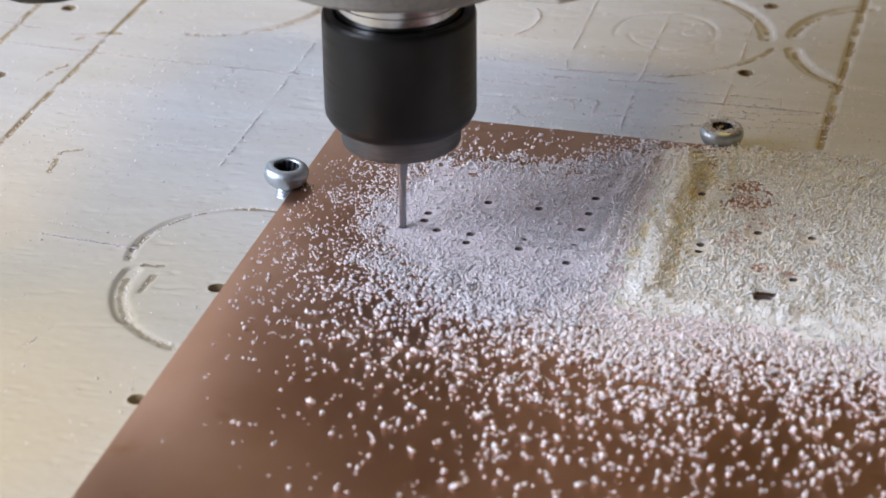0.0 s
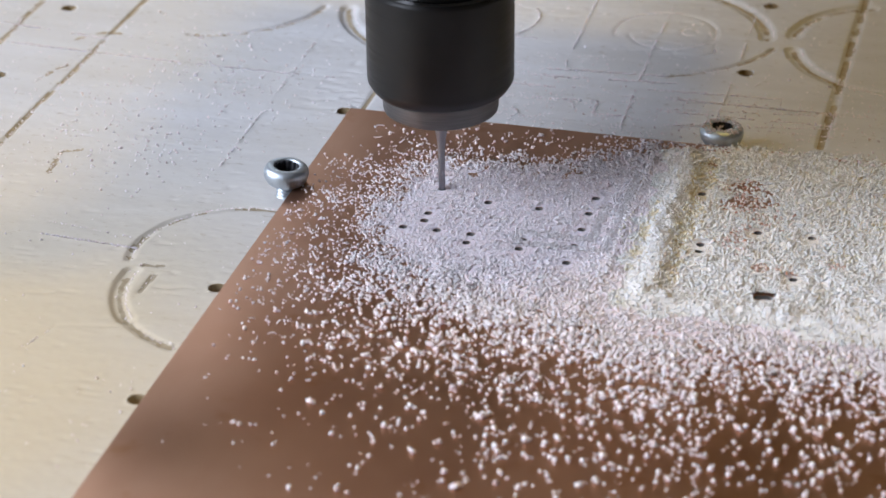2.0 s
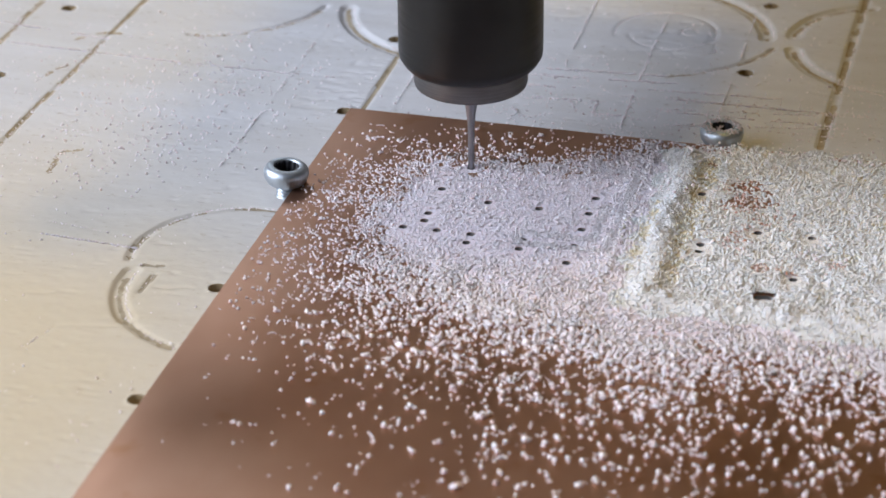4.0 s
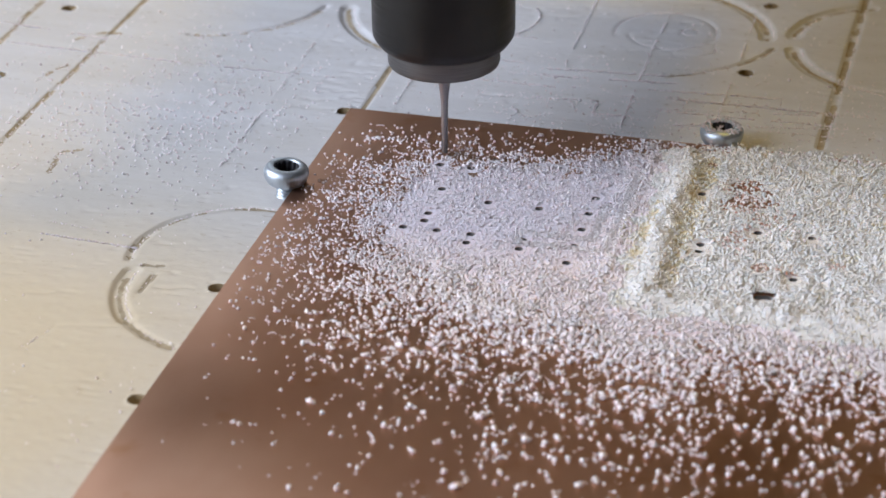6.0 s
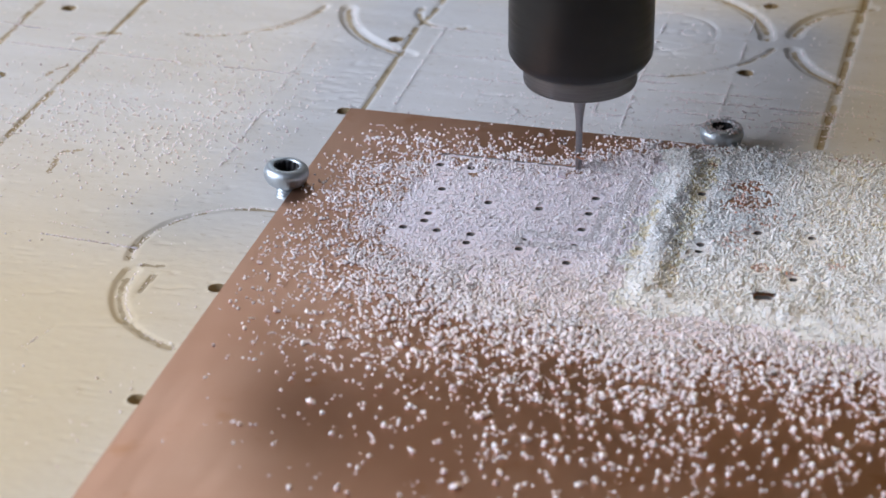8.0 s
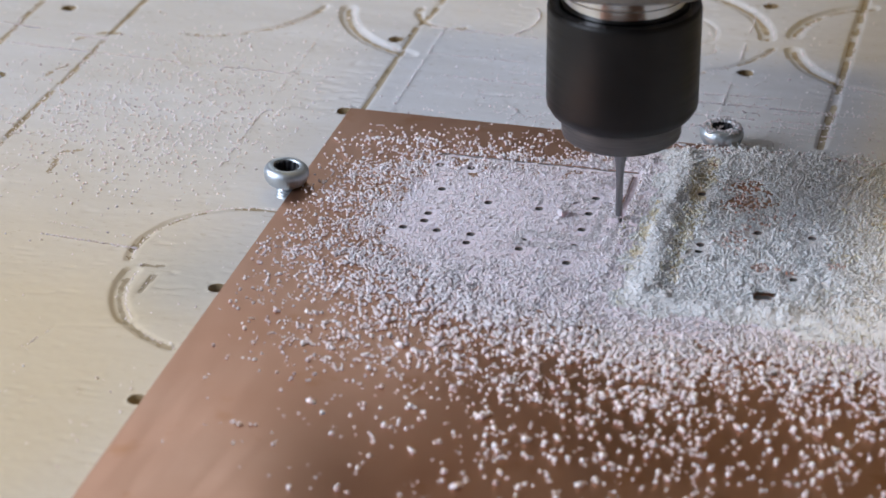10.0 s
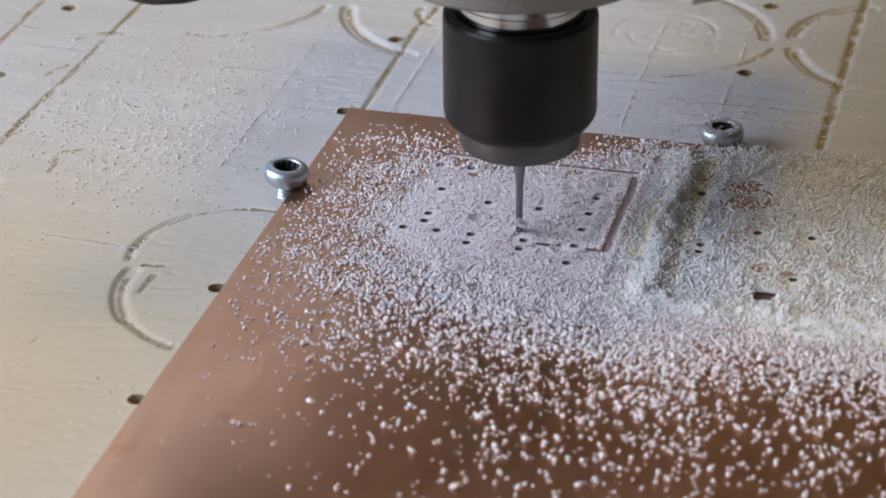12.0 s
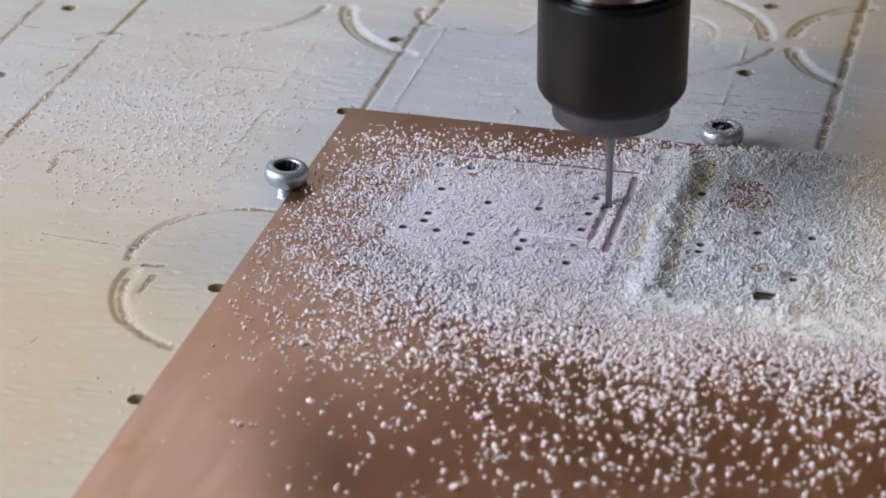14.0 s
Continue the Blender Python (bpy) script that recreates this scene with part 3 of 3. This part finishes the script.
def swarf_mound():
    step = 0.3
    xs, ys = np.arange(8, 90, step), np.arange(-62, 4, step)
    gx, gy = np.meshgrid(xs, ys)
    z = mound_height(gx, gy)
    z = np.where(seg_dist(gx, gy, CUT) < CUT_R, np.minimum(z, np.where(gy > -11.4, -0.22, -0.3) + 0.22 * (value_noise(gx, gy, 0.8, 17) - 0.5)), z)
    z = np.where(seg_dist(gx, gy, OLD_SLOT) < 0.62, -1.6, np.where(seg_dist(gx - 0.2, gy + 0.8, OLD_SLOT) < 1.1, np.minimum(z, 0.06), z))
    hd = hole_dist(gx, gy)
    for hx, hy in DRILLED + OLD_HOLES:
        r = np.hypot(gx - hx, gy - hy)
        near = (r > 0.3) & (r < 0.74)
        k = np.where(near, 0.52 / np.maximum(r, 1e-6), 1)
        gx, gy = hx + (gx - hx) * k, hy + (gy - hy) * k
        z = np.where(r <= 0.3, -1.6, np.where(near, np.clip(z, 0.03, 0.04), np.where(r < 1.5, np.clip(z, 0.03, 0.04 + 0.12 * (r - 0.74)), z)))
    z = np.where(gy > -0.2, np.minimum(z, z - 1.6 * np.clip((gy + 0.2) / 1.5, 0, 1)), z)
    z = np.where(gy > 0.5, np.minimum(z, BED_Z + 1.4 - 0.6 * (gy - 0.5)), z)
    idx = np.arange(gx.size).reshape(gx.shape)
    faces = np.stack([idx[:-1, :-1], idx[:-1, 1:], idx[1:, 1:], idx[1:, :-1]], -1).reshape(-1, 4)
    low = np.where(gy > 0, BED_Z, -0.0)
    keep = ((z > low - 0.15) | (seg_dist(gx, gy, CUT) < 0.9) | (hd < 0.9)).ravel()[faces].any(1)
    keep &= ~(z < -1.2).ravel()[faces].any(1)
    gully = np.minimum(seg_dist(gx, gy, TRENCH), seg_dist(gx, gy, OUTER_TRENCH) + 0.5)
    tr = np.exp(-((gully + 1.0 * (value_noise(gx, gy, 2, 21) - 0.5)) / 1.2) ** 2)
    yellow = (tr + 0.35 * value_noise(gx, gy, 2.6, 22) > 0.95).ravel()[faces].sum(1) >= 2
    me = mesh_from("swarf_mound", np.stack([gx, gy, z], -1).reshape(-1, 3), faces[keep], [MAT["mound"], MAT["yellow"], MAT["pale_mound"]], np.where(yellow, 1, np.where(old_swarf(gx, gy).ravel()[faces].sum(1) >= 2, 2, 0))[keep])
    tagged(new("swarf_mound", me), "heap of fine white milling swarf lying on the copper board", "swarf", kind="stuff")


swarf_mound()


def ico(sub):
    bm = bmesh.new()
    bmesh.ops.create_icosphere(bm, subdivisions=sub, radius=1)
    vs = np.array([w.co[:] for w in bm.verts])
    fs = np.array([[w.index for w in f.verts] for f in bm.faces])
    bm.free()
    return vs, fs


ICO = {1: ico(1), 2: ico(2)}


def crumb_arrays(x, y, z, size, sub, gen):
    """Irregular crumbs at those places: verts and faces of all of them."""
    base, fs = ICO[sub]
    n, m = len(x), len(base)
    ang = gen.random((n, 3)) * 2 * np.pi
    ca, sa = np.cos(ang), np.sin(ang)
    rz = np.zeros((n, 3, 3))
    rz[:, 0, 0], rz[:, 0, 1], rz[:, 1, 0], rz[:, 1, 1], rz[:, 2, 2] = ca[:, 0], -sa[:, 0], sa[:, 0], ca[:, 0], 1
    rx = np.zeros((n, 3, 3))
    rx[:, 0, 0], rx[:, 1, 1], rx[:, 1, 2], rx[:, 2, 1], rx[:, 2, 2] = 1, ca[:, 1], -sa[:, 1], sa[:, 1], ca[:, 1]
    turn = rz @ rx
    # lumps: a few random directions pushed in or out
    push = gen.normal(size=(n, 4, 3)) * 1.5
    amp = gen.normal(size=(n, 4)) * 0.13
    lump = 1 + (np.sin(np.einsum("mk,nqk->nqm", base, push) * 2.2) * amp[:, :, None]).sum(1)
    shape = 0.78 + 0.42 * gen.random((n, 1, 3))
    long = gen.random(n) < 0.07
    shape[long, 0, 0] *= 1.9
    pts = base[None] * lump[:, :, None] * shape * (size / 2)[:, None, None]
    pts = np.einsum("nij,nmj->nmi", turn, pts)
    pts += np.stack([x, y, z], -1)[:, None, :]
    faces = fs[None] + (np.arange(n) * m)[:, None, None]
    return pts.reshape(-1, 3), faces.reshape(-1, 3)


def scatter(name, label, x, y, z, size, tint, sub=1):
    if not len(x):
        return
    vs, fs = crumb_arrays(x, y, z, size, sub, rng)
    mats = [MAT["swarf"], MAT["yellow"], MAT["red"], MAT["pale"]]
    me = mesh_from(name, vs, fs, mats, np.repeat(tint, len(ICO[sub][1])))
    return tagged(new(name, me), label, "swarf", kind="stuff")


def open_ground(x, y):
    """Where crumbs may lie: off the holes and off the milled path."""
    # a clear patch on the near side of each hole too, where the bit's flutes swept
    swept = np.minimum(hole_dist(x - 0.12, y + 0.45), hole_dist(x - 0.22, y + 0.85))
    return (hole_dist(x, y) > 0.66) & (swept > 0.56) & (seg_dist(x, y, OLD_SLOT) > 0.65) & (seg_dist(x - 0.2, y + 0.7, OLD_SLOT) > 0.6) & (seg_dist(x, y, CUT) > CUT_R + 0.06)


def tints(x, y):
    t = np.where(old_swarf(x, y), 3, 0)
    near = np.minimum(seg_dist(x, y, TRENCH), seg_dist(x, y, OUTER_TRENCH) + 0.5) + 1.6 * (value_noise(x, y, 2.2, 31) - 0.5)
    t[(near < 1.3) & (rng.random(len(x)) < 0.6)] = 1
    t[(x > 40) & (x < 45) & (value_noise(x, y, 3, 33) > 0.72) & (rng.random(len(x)) < 0.22)] = 1
    t[(x > 66) & (value_noise(x, y, 4, 34) > 0.62) & (rng.random(len(x)) < 0.25)] = 1
    for cx, cy, r, share in ((54.6, -15.6, 2.2, 0.5), (53.0, -11.6, 2.6, 0.25), (58.5, -31.6, 1.0, 0.8), (62.2, -32.3, 0.9, 0.8), (67.0, -29.5, 0.9, 0.7),
                             (54.9, -26.5, 2.0, 0.4), (60.5, -31.2, 0.7, 0.7), (57.5, -20, 3.0, 0.2), (55.5, -23.5, 1.6, 0.4)):
        t[(np.hypot(x - cx, y - cy) < r * (0.6 + 0.8 * value_noise(x, y, 1.0, 35))) & (rng.random(len(x)) < share)] = 2
    return t


def board_swarf():
    # full cover on the mound: fine over the drilled field, coarser on the heaps
    n = 56000
    x, y = rng.uniform(8, 88, n), rng.uniform(-60, 2.5, n)
    h = mound_height(x, y)
    d = core_depth(x, y)
    ok = (rng.random(n) < np.clip(0.7 + d / 6, 0, 1)) & open_ground(x, y) & (y < 1.2)
    ok &= (h > -0.08) | (rng.random(n) < 0.45)
    x, y, h, d = x[ok], y[ok], h[ok], d[ok]
    field = np.clip((41.5 - x) / 3, 0, 1) * np.clip((y + 40) / 4, 0, 1)
    edge = np.clip(1 - d / 5, 0, 1)
    size = rng.uniform(0.2, 0.44, len(x)) * (1 + 0.45 * edge * np.clip((-y - 36) / 10, 0, 1)) * (1 - 0.42 * field * (rng.random(len(x)) < 0.9))
    size = np.where(hole_dist(x - 0.15, y + 0.6) < 1.6, np.minimum(size, 0.16), size)
    powder = np.exp(-(seg_dist(x + 1.0, y + 0.6, RIDGE) / 2.8) ** 2)
    size *= 1 - 0.45 * powder * (rng.random(len(x)) < 0.8)
    z = np.maximum(h, np.where(y > 0, BED_Z, 0)) + size * (0.14 + 0.08 * edge - 0.09 * powder)
    scatter("crumb_layer", "dense layer of white milling crumbs over the copper board", x, y, z, size, tints(x, y))
    # thinning skirt towards the bare copper
    n = 84000
    x, y = rng.uniform(1, 92, n), rng.uniform(-98, -0.5, n)
    d = -core_depth(x, y)
    front = np.clip((-y - 32) / 18, 0, 1)
    reach = 3.2 + 5.2 * front * np.clip((x - 12) / 26, 0, 1) + 3.4 * np.clip((24 - x) / 10, 0, 1)
    reach *= np.where(y > -24, 0.75, 1.0) * np.where((y > -14) & (x < 24), 0.6, 1.0)
    dens = (0.85 - 0.42 * front * np.clip((x - 20) / 20, 0, 1)) * np.exp(-np.maximum(d, 0) / reach) * (0.3 + 1.3 * value_noise(x, y, 3.2, 41) ** 1.4) + 0.02 * np.clip((x - 12) / 30, 0, 1) + 0.034 * np.exp(-np.maximum(d - 6, 0) / 12) * np.clip((x - 5) / 12, 0, 1)
    ok = (d > -2.0) & (rng.random(n) < dens) & open_ground(x, y)
    x, y, d = x[ok], y[ok], d[ok]
    big = np.clip((-y - 34) / 18, 0, 1) * (rng.random(len(x)) < 0.75)
    size = (0.17 + 0.26 * rng.random(len(x)) ** 1.5) * (1 + 0.85 * big * rng.random(len(x))) * np.clip(0.72 + (x - 10) / 40, 0.72, 1)
    scatter("scattered_crumbs", "loose white milling crumbs scattered over bare copper", x, y, size * 0.36, size, np.zeros(len(x), dtype=int), 2)
    # crumbs that cling together in twos and threes
    pick = rng.random(len(x)) < 0.35
    x2, y2 = x[pick] + rng.normal(0, 0.45, pick.sum()), y[pick] + rng.normal(0, 0.35, pick.sum())
    s2 = size[pick] * rng.uniform(0.5, 0.9, pick.sum())
    ok = open_ground(x2, y2) & (x2 > 0.3)
    scatter("clinging_crumbs", "small white crumbs clinging together on the copper", x2[ok], y2[ok], s2[ok] * 0.4, s2[ok], np.zeros(ok.sum(), dtype=int))


board_swarf()


def bed_swarf():
    n = 9500
    x, y = rng.uniform(-66, 72, n), rng.uniform(-90, 60, n)
    dens = 0.12 + 0.6 * np.exp(-(np.hypot(x + 33, (y + 4) * 0.8) / 15) ** 2) + 0.3 * (x > 20) * (y < 26)
    ok = ((x < -0.6) | (y > 1.0)) & (rng.random(n) < dens * (0.4 + value_noise(x, y, 9, 51)))
    ok &= np.min([np.hypot(x - hx, y - hy) for hx, hy in BED_HOLES], axis=0) > 1.5
    x, y = x[ok], y[ok]
    size = rng.uniform(0.12, 0.28, len(x))
    scatter("bed_crumbs", "sparse white milling crumbs on the wooden bed", x, y, BED_Z + size * 0.42, size, np.zeros(len(x), dtype=int))


bed_swarf()


def dust_lines():
    """Fine white dust caught along the scribed lines of the bed."""
    xs, ys = [], []
    for w, d, bare, line in GROOVES:
        if bare and w > 0.5 and d < 0.28:
            continue
        for (ax, ay), (bx, by) in zip(line, line[1:]):
            n = int(math.hypot(bx - ax, by - ay) * ((11 if ay + 3 > by else 5) if d < 0 else 2.2)) + 1
            k = rng.random(n)
            xs.append(ax + (bx - ax) * k + rng.normal(0, 0.07, n) + (w * 0.42 if d > 0.3 else 0))
            ys.append(ay + (by - ay) * k + rng.normal(0, 0.07, n))
    n = 900
    xs.append(rng.uniform(12, 72, n))
    ys.append(2 + 26 * rng.random(n) ** 1.6)
    x, y = np.concatenate(xs), np.concatenate(ys)
    keep = (value_noise(x, y, 3.0, 81) > 0.32) & ((x < -0.4) | (y > 0.6))
    keep &= np.min([np.hypot(x - hx, y - hy) for hx, hy in BED_HOLES], axis=0) > 1.4
    x, y = x[keep], y[keep]
    size = rng.uniform(0.1, 0.23, len(x))
    scatter("bed_dust", "fine white dust along the scribed lines of the wooden bed", x, y, BED_Z + 0.05 + size * 0.25, size, np.zeros(len(x), dtype=int))


dust_lines()


def screw_swarf():
    """Crumbs caught on the socket of the dusty screw."""
    n = 380
    a, r = rng.random(n) * 2 * np.pi, 2.55 * np.sqrt(rng.random(n))
    x, y = 48.8 + r * np.cos(a), 2.5 + r * np.sin(a)
    size = rng.uniform(0.13, 0.32, n)
    z = np.where(r < 1.3, 0.2 + 0.9 * rng.random(n), np.where(r < 1.6, 1.66, np.where(r < 2.2, 1.78, 1.78 - 0.9 * (r - 2.2))))
    scatter("screw_crumbs", "white crumbs caught on the screw head", x, y, z, size, np.zeros(n, dtype=int))


screw_swarf()


def swarf_curls():
    """Thin bent fibres of board standing among the crumbs."""
    vs, fs, off, sides, rings = [], [], 0, 5, 7
    for _ in range(150):
        cx, cy = rng.uniform(5, 46), rng.uniform(-62, -3.5)
        if float(core_depth(np.array([cx]), np.array([cy]))[0]) > 2.5 or not open_ground(np.array([cx]), np.array([cy]))[0]:
            continue
        a, bend, ln, rise = rng.random() * 6.28, rng.normal() * 1.2, rng.uniform(0.5, 1.5), rng.random() ** 2
        p = np.array([cx, cy, 0.07])
        rad = rng.uniform(0.05, 0.1)
        for k in range(rings):
            t = 2 * math.pi * np.arange(sides) / sides
            side = np.array([-math.sin(a), math.cos(a), 0])
            up = np.array([-rise * math.cos(a), -rise * math.sin(a), 1.0])
            r = rad * (0.5 if k in (0, rings - 1) else 1)
            vs.append(p + r * (np.cos(t)[:, None] * side + np.sin(t)[:, None] * up))
            p = p + ln / rings * np.array([math.cos(a), math.sin(a), rise])
            a += bend / rings
        for k in range(rings - 1):
            for q in range(sides):
                w = (q + 1) % sides
                fs.append((off + k * sides + q, off + k * sides + w, off + (k + 1) * sides + w, off + (k + 1) * sides + q))
        off += rings * sides
    me = mesh_from("swarf_fibres", np.vstack(vs), np.array(fs), [MAT["swarf"]])
    tagged(new("swarf_fibres", me), "thin curled white fibres lying on the copper", "swarf", kind="stuff")


swarf_curls()


# ---- what the cutter throws: pieces that fill the path until it passes, and clumps blown off ----
def cut_at(t):
    """The place on the milled path at that time."""
    t = min(max(t, CUT_TIMES[0]), CUT_TIMES[-1])
    for (a, b), (p, q) in zip(zip(CUT_TIMES, CUT_TIMES[1:]), zip(CUT, CUT[1:])):
        if t <= b:
            k = (t - a) / (b - a)
            return p[0] + (q[0] - p[0]) * k, p[1] + (q[1] - p[1]) * k
    return CUT[-1]


def chip(name, x, y, wide, gen):
    """A flake of the copper face with the crumbs that lie on it, about its own centre."""
    here, there = np.array([x]), np.array([y])
    depth = float(core_depth(here, there)[0])
    top = max(0.0, float(mound_height(here, there)[0]))
    k = int(np.clip(8 + 6 * depth, 3, 40))
    cx, cy = gen.uniform(-wide * 0.54, wide * 0.54, k), gen.uniform(-wide * 0.54, wide * 0.54, k)
    sz = gen.uniform(0.18, 0.34, k)
    vs, fs = crumb_arrays(cx, cy, top + sz * 0.08, sz, 1, gen)
    w = wide * 0.5
    flat = np.array([(a * w, b * w, c) for c in (-0.3, top - 0.004) for b in (-1, 1) for a in (-1, 1)])
    ff = np.array([(4, 5, 7), (4, 7, 6), (0, 2, 3), (0, 3, 1), (0, 1, 5), (0, 5, 4), (2, 6, 7), (2, 7, 3), (0, 4, 6), (0, 6, 2), (1, 3, 7), (1, 7, 5)])
    index = np.concatenate([np.zeros(len(fs)), np.full(12, 2 if top > 0.03 else 1)])
    me = mesh_from(name, np.vstack([vs, flat]), np.vstack([fs, ff + len(vs)]), [MAT["swarf"], MAT["copper"], MAT["mound"]], index, False)
    ob = new(name, me)
    ob.location = v(x, y, 0)
    return ob


def landing(x, y, gen):
    """Where thrown swarf comes to rest: mostly ahead and to the left of the cutter."""
    for _ in range(60):
        a = radians(gen.uniform(120, 330))
        r = gen.uniform(4, 13)
        nx, ny = x + r * math.cos(a), y + r * math.sin(a)
        px, py = np.array([nx]), np.array([ny])
        if 2 < nx < 45 and ny < -1.5 and open_ground(px, py)[0] and hole_dist(px, py)[0] > 1.1 and core_depth(px, py)[0] > 1.5 and seg_dist(px, py, CUT)[0] > 1.4:
            return nx, ny, max(0.0, float(mound_height(px, py)[0])) - 0.3
    return 33.0 + (x * 7) % 6, -40.0 - (y * 5) % 4, -0.2


def chips():
    gen = np.random.default_rng(21)
    made = []
    t = CUT_TIMES[0] + 0.02
    while t < 14.0:
        x, y = cut_at(t)
        # the last pass throws its flakes back into the slot beside it
        back = (40.0 - (t - 12.2) / 1.7 * 9.4, -31.6, -0.16)
        made.append((chip("board_chip", x, y, 1.05, gen), t, back if 12.2 < t < 13.8 else landing(x, y, gen)))
        t += 0.07
    for (x, y), t in (((17.81, -20.17), 1.55), ((19.88, -13.68), 3.3), ((15.86, -13.67), 4.75)):
        made.append((chip("board_chip", x, y, 1.1, gen), t, landing(x, y, gen)))
    for ob, t, _ in made:
        tagged(ob, "white flake of board and crumbs thrown up by the cutter", "swarf", "flakes from the cut")
    return made


CHIPS = chips()


def blown_clumps():
    """Small drifts of crumbs that the cutter's wind carries from the mound to the bare copper and the bed."""
    gen = np.random.default_rng(33)
    made = []
    for k in range(240):
        t = gen.uniform(0.3, 13.4)
        on_bed = k % 3 == 0
        m = int(gen.integers(22, 40)) if on_bed else int(gen.integers(9, 18))
        spread = 6.5 if on_bed else 1.7
        cx, cy = gen.normal(0, spread, m), gen.normal(0, spread, m)
        if on_bed:
            cx, cy = np.clip(cx, -11, 7), np.clip(cy, -9, 9)
        sz = gen.uniform(0.15, 0.34, m) if on_bed else gen.uniform(0.22, 0.46, m)
        vs, fs = crumb_arrays(cx, cy, sz * 0.35, sz, 1, gen)
        ob = new("swarf_clump", mesh_from("swarf_clump", vs, fs, [MAT["swarf"]]))
        tagged(ob, "small drift of white crumbs blown along by the cutter", "swarf", "blown swarf", "stuff")
        if on_bed:
            end = (gen.normal(-24, 12), gen.normal(-6, 13), BED_Z)
            if end[0] > -12.5:
                end = (-12.5 - gen.random() * 12, end[1], BED_Z)
        else:
            while True:
                end = (gen.uniform(3, 20 if k % 2 else 36), gen.uniform(-66, -7), 0.0)
                d = float(core_depth(np.array([end[0]]), np.array([end[1]]))[0])
                if -20 < d < -0.5 and gen.random() < math.exp(d / 8):
                    break
        start = (gen.uniform(62, 72), gen.uniform(-30, -14), -1.2 if on_bed else -0.6)
        made.append((ob, t, start, end, gen.uniform(-8, 8) if on_bed else gen.uniform(-80, 80)))
    return made


CLUMPS = blown_clumps()

# ---- everything that moves ----
SPINDLE_STOPS = [
    (0.0, 15.92, -30.96, -0.14), (0.2, 15.92, -30.96, -0.64), (0.4, 15.92, -30.96, -1.07), (0.5, 15.92, -30.96, -0.6),
    (0.6, 15.92, -30.96, 0.08), (0.7, 15.92, -30.96, 1.0), (0.8, 15.96, -30.6, 1.64), (1.0, 17.0, -24.4, 1.6),
    (1.15, 17.81, -20.17, 1.25), (1.4, 17.81, -20.17, 0.65), (1.6, 17.81, -20.17, -0.05), (1.8, 17.81, -20.17, -0.25),
    (2.0, 17.81, -20.17, -0.67), (2.2, 17.81, -20.17, -1.25), (2.3, 17.81, -20.17, -0.3), (2.4, 17.81, -20.17, 0.8),
    (2.5, 17.9, -19.8, 1.2), (2.6, 18.4, -18.6, 1.1), (2.78, 19.88, -13.68, 0.72), (3.0, 19.88, -13.68, 0.75),
    (3.2, 19.88, -13.68, 0.18), (3.6, 19.88, -13.68, -0.6), (3.9, 19.88, -13.68, -1.15), (4.1, 19.88, -13.68, 1.1),
    (4.4, 15.86, -13.67, 1.1), (4.7, 15.86, -13.67, 0.4), (5.0, 15.86, -13.67, -0.4), (5.3, 15.86, -13.67, -0.9),
    (5.5, 15.86, -13.67, -0.95), (5.7, 15.86, -13.67, 1.2), (5.9, 15.66, -10.6, 1.2), (6.1, 15.66, -10.6, 0.75), (6.3, 15.66, -10.6, 0.32)]


def motions():
    rows = [(t, pose(x * MM, y * MM, z * MM)) for t, x, y, z in SPINDLE_STOPS]
    t = 6.4
    while t < 14.001:
        x, y = cut_at(t)
        rows.append((t, pose(x * MM, y * MM, 0.3 * MM)))
        t += 0.1
    walk(spindle, rows)
    gen = np.random.default_rng(5)
    for ob, t, (x, y, z) in CHIPS:
        a = ob.location.copy()
        rest = Matrix.Translation(a)
        turn = gen.uniform(-70, 70)
        end = pose(x * MM, y * MM, z * MM, gen.uniform(-15, 15), gen.uniform(-15, 15), turn)
        mid = pose(a.x * 0.5 + x * MM * 0.5, a.y * 0.5 + y * MM * 0.5, 4.5 * MM, 30, 20, turn * 0.5)
        t0, t1, t2 = t - 0.04, t + 0.1, t + 0.22
        rows = [(0.0, rest), (t0, rest)]
        if t2 < 13.95:
            rows += [(t1, mid), (t2, end), (14.0, end)]
        else:
            rows += [(14.0, rest)] if t0 > 13.9 else [(14.0, end)]
        walk(ob, rows)
    for ob, t, s, e, turn in CLUMPS:
        a, b = pose(s[0] * MM, s[1] * MM, s[2] * MM), pose(e[0] * MM, e[1] * MM, e[2] * MM, 0, 0, turn)
        mid = pose((s[0] + e[0]) / 2 * MM, (s[1] + e[1]) / 2 * MM, 6 * MM, 0, 0, turn / 2)
        walk(ob, [(0.0, a), (t, a), (t + 0.15, mid), (t + 0.32, b), (14.0, b)])


motions()
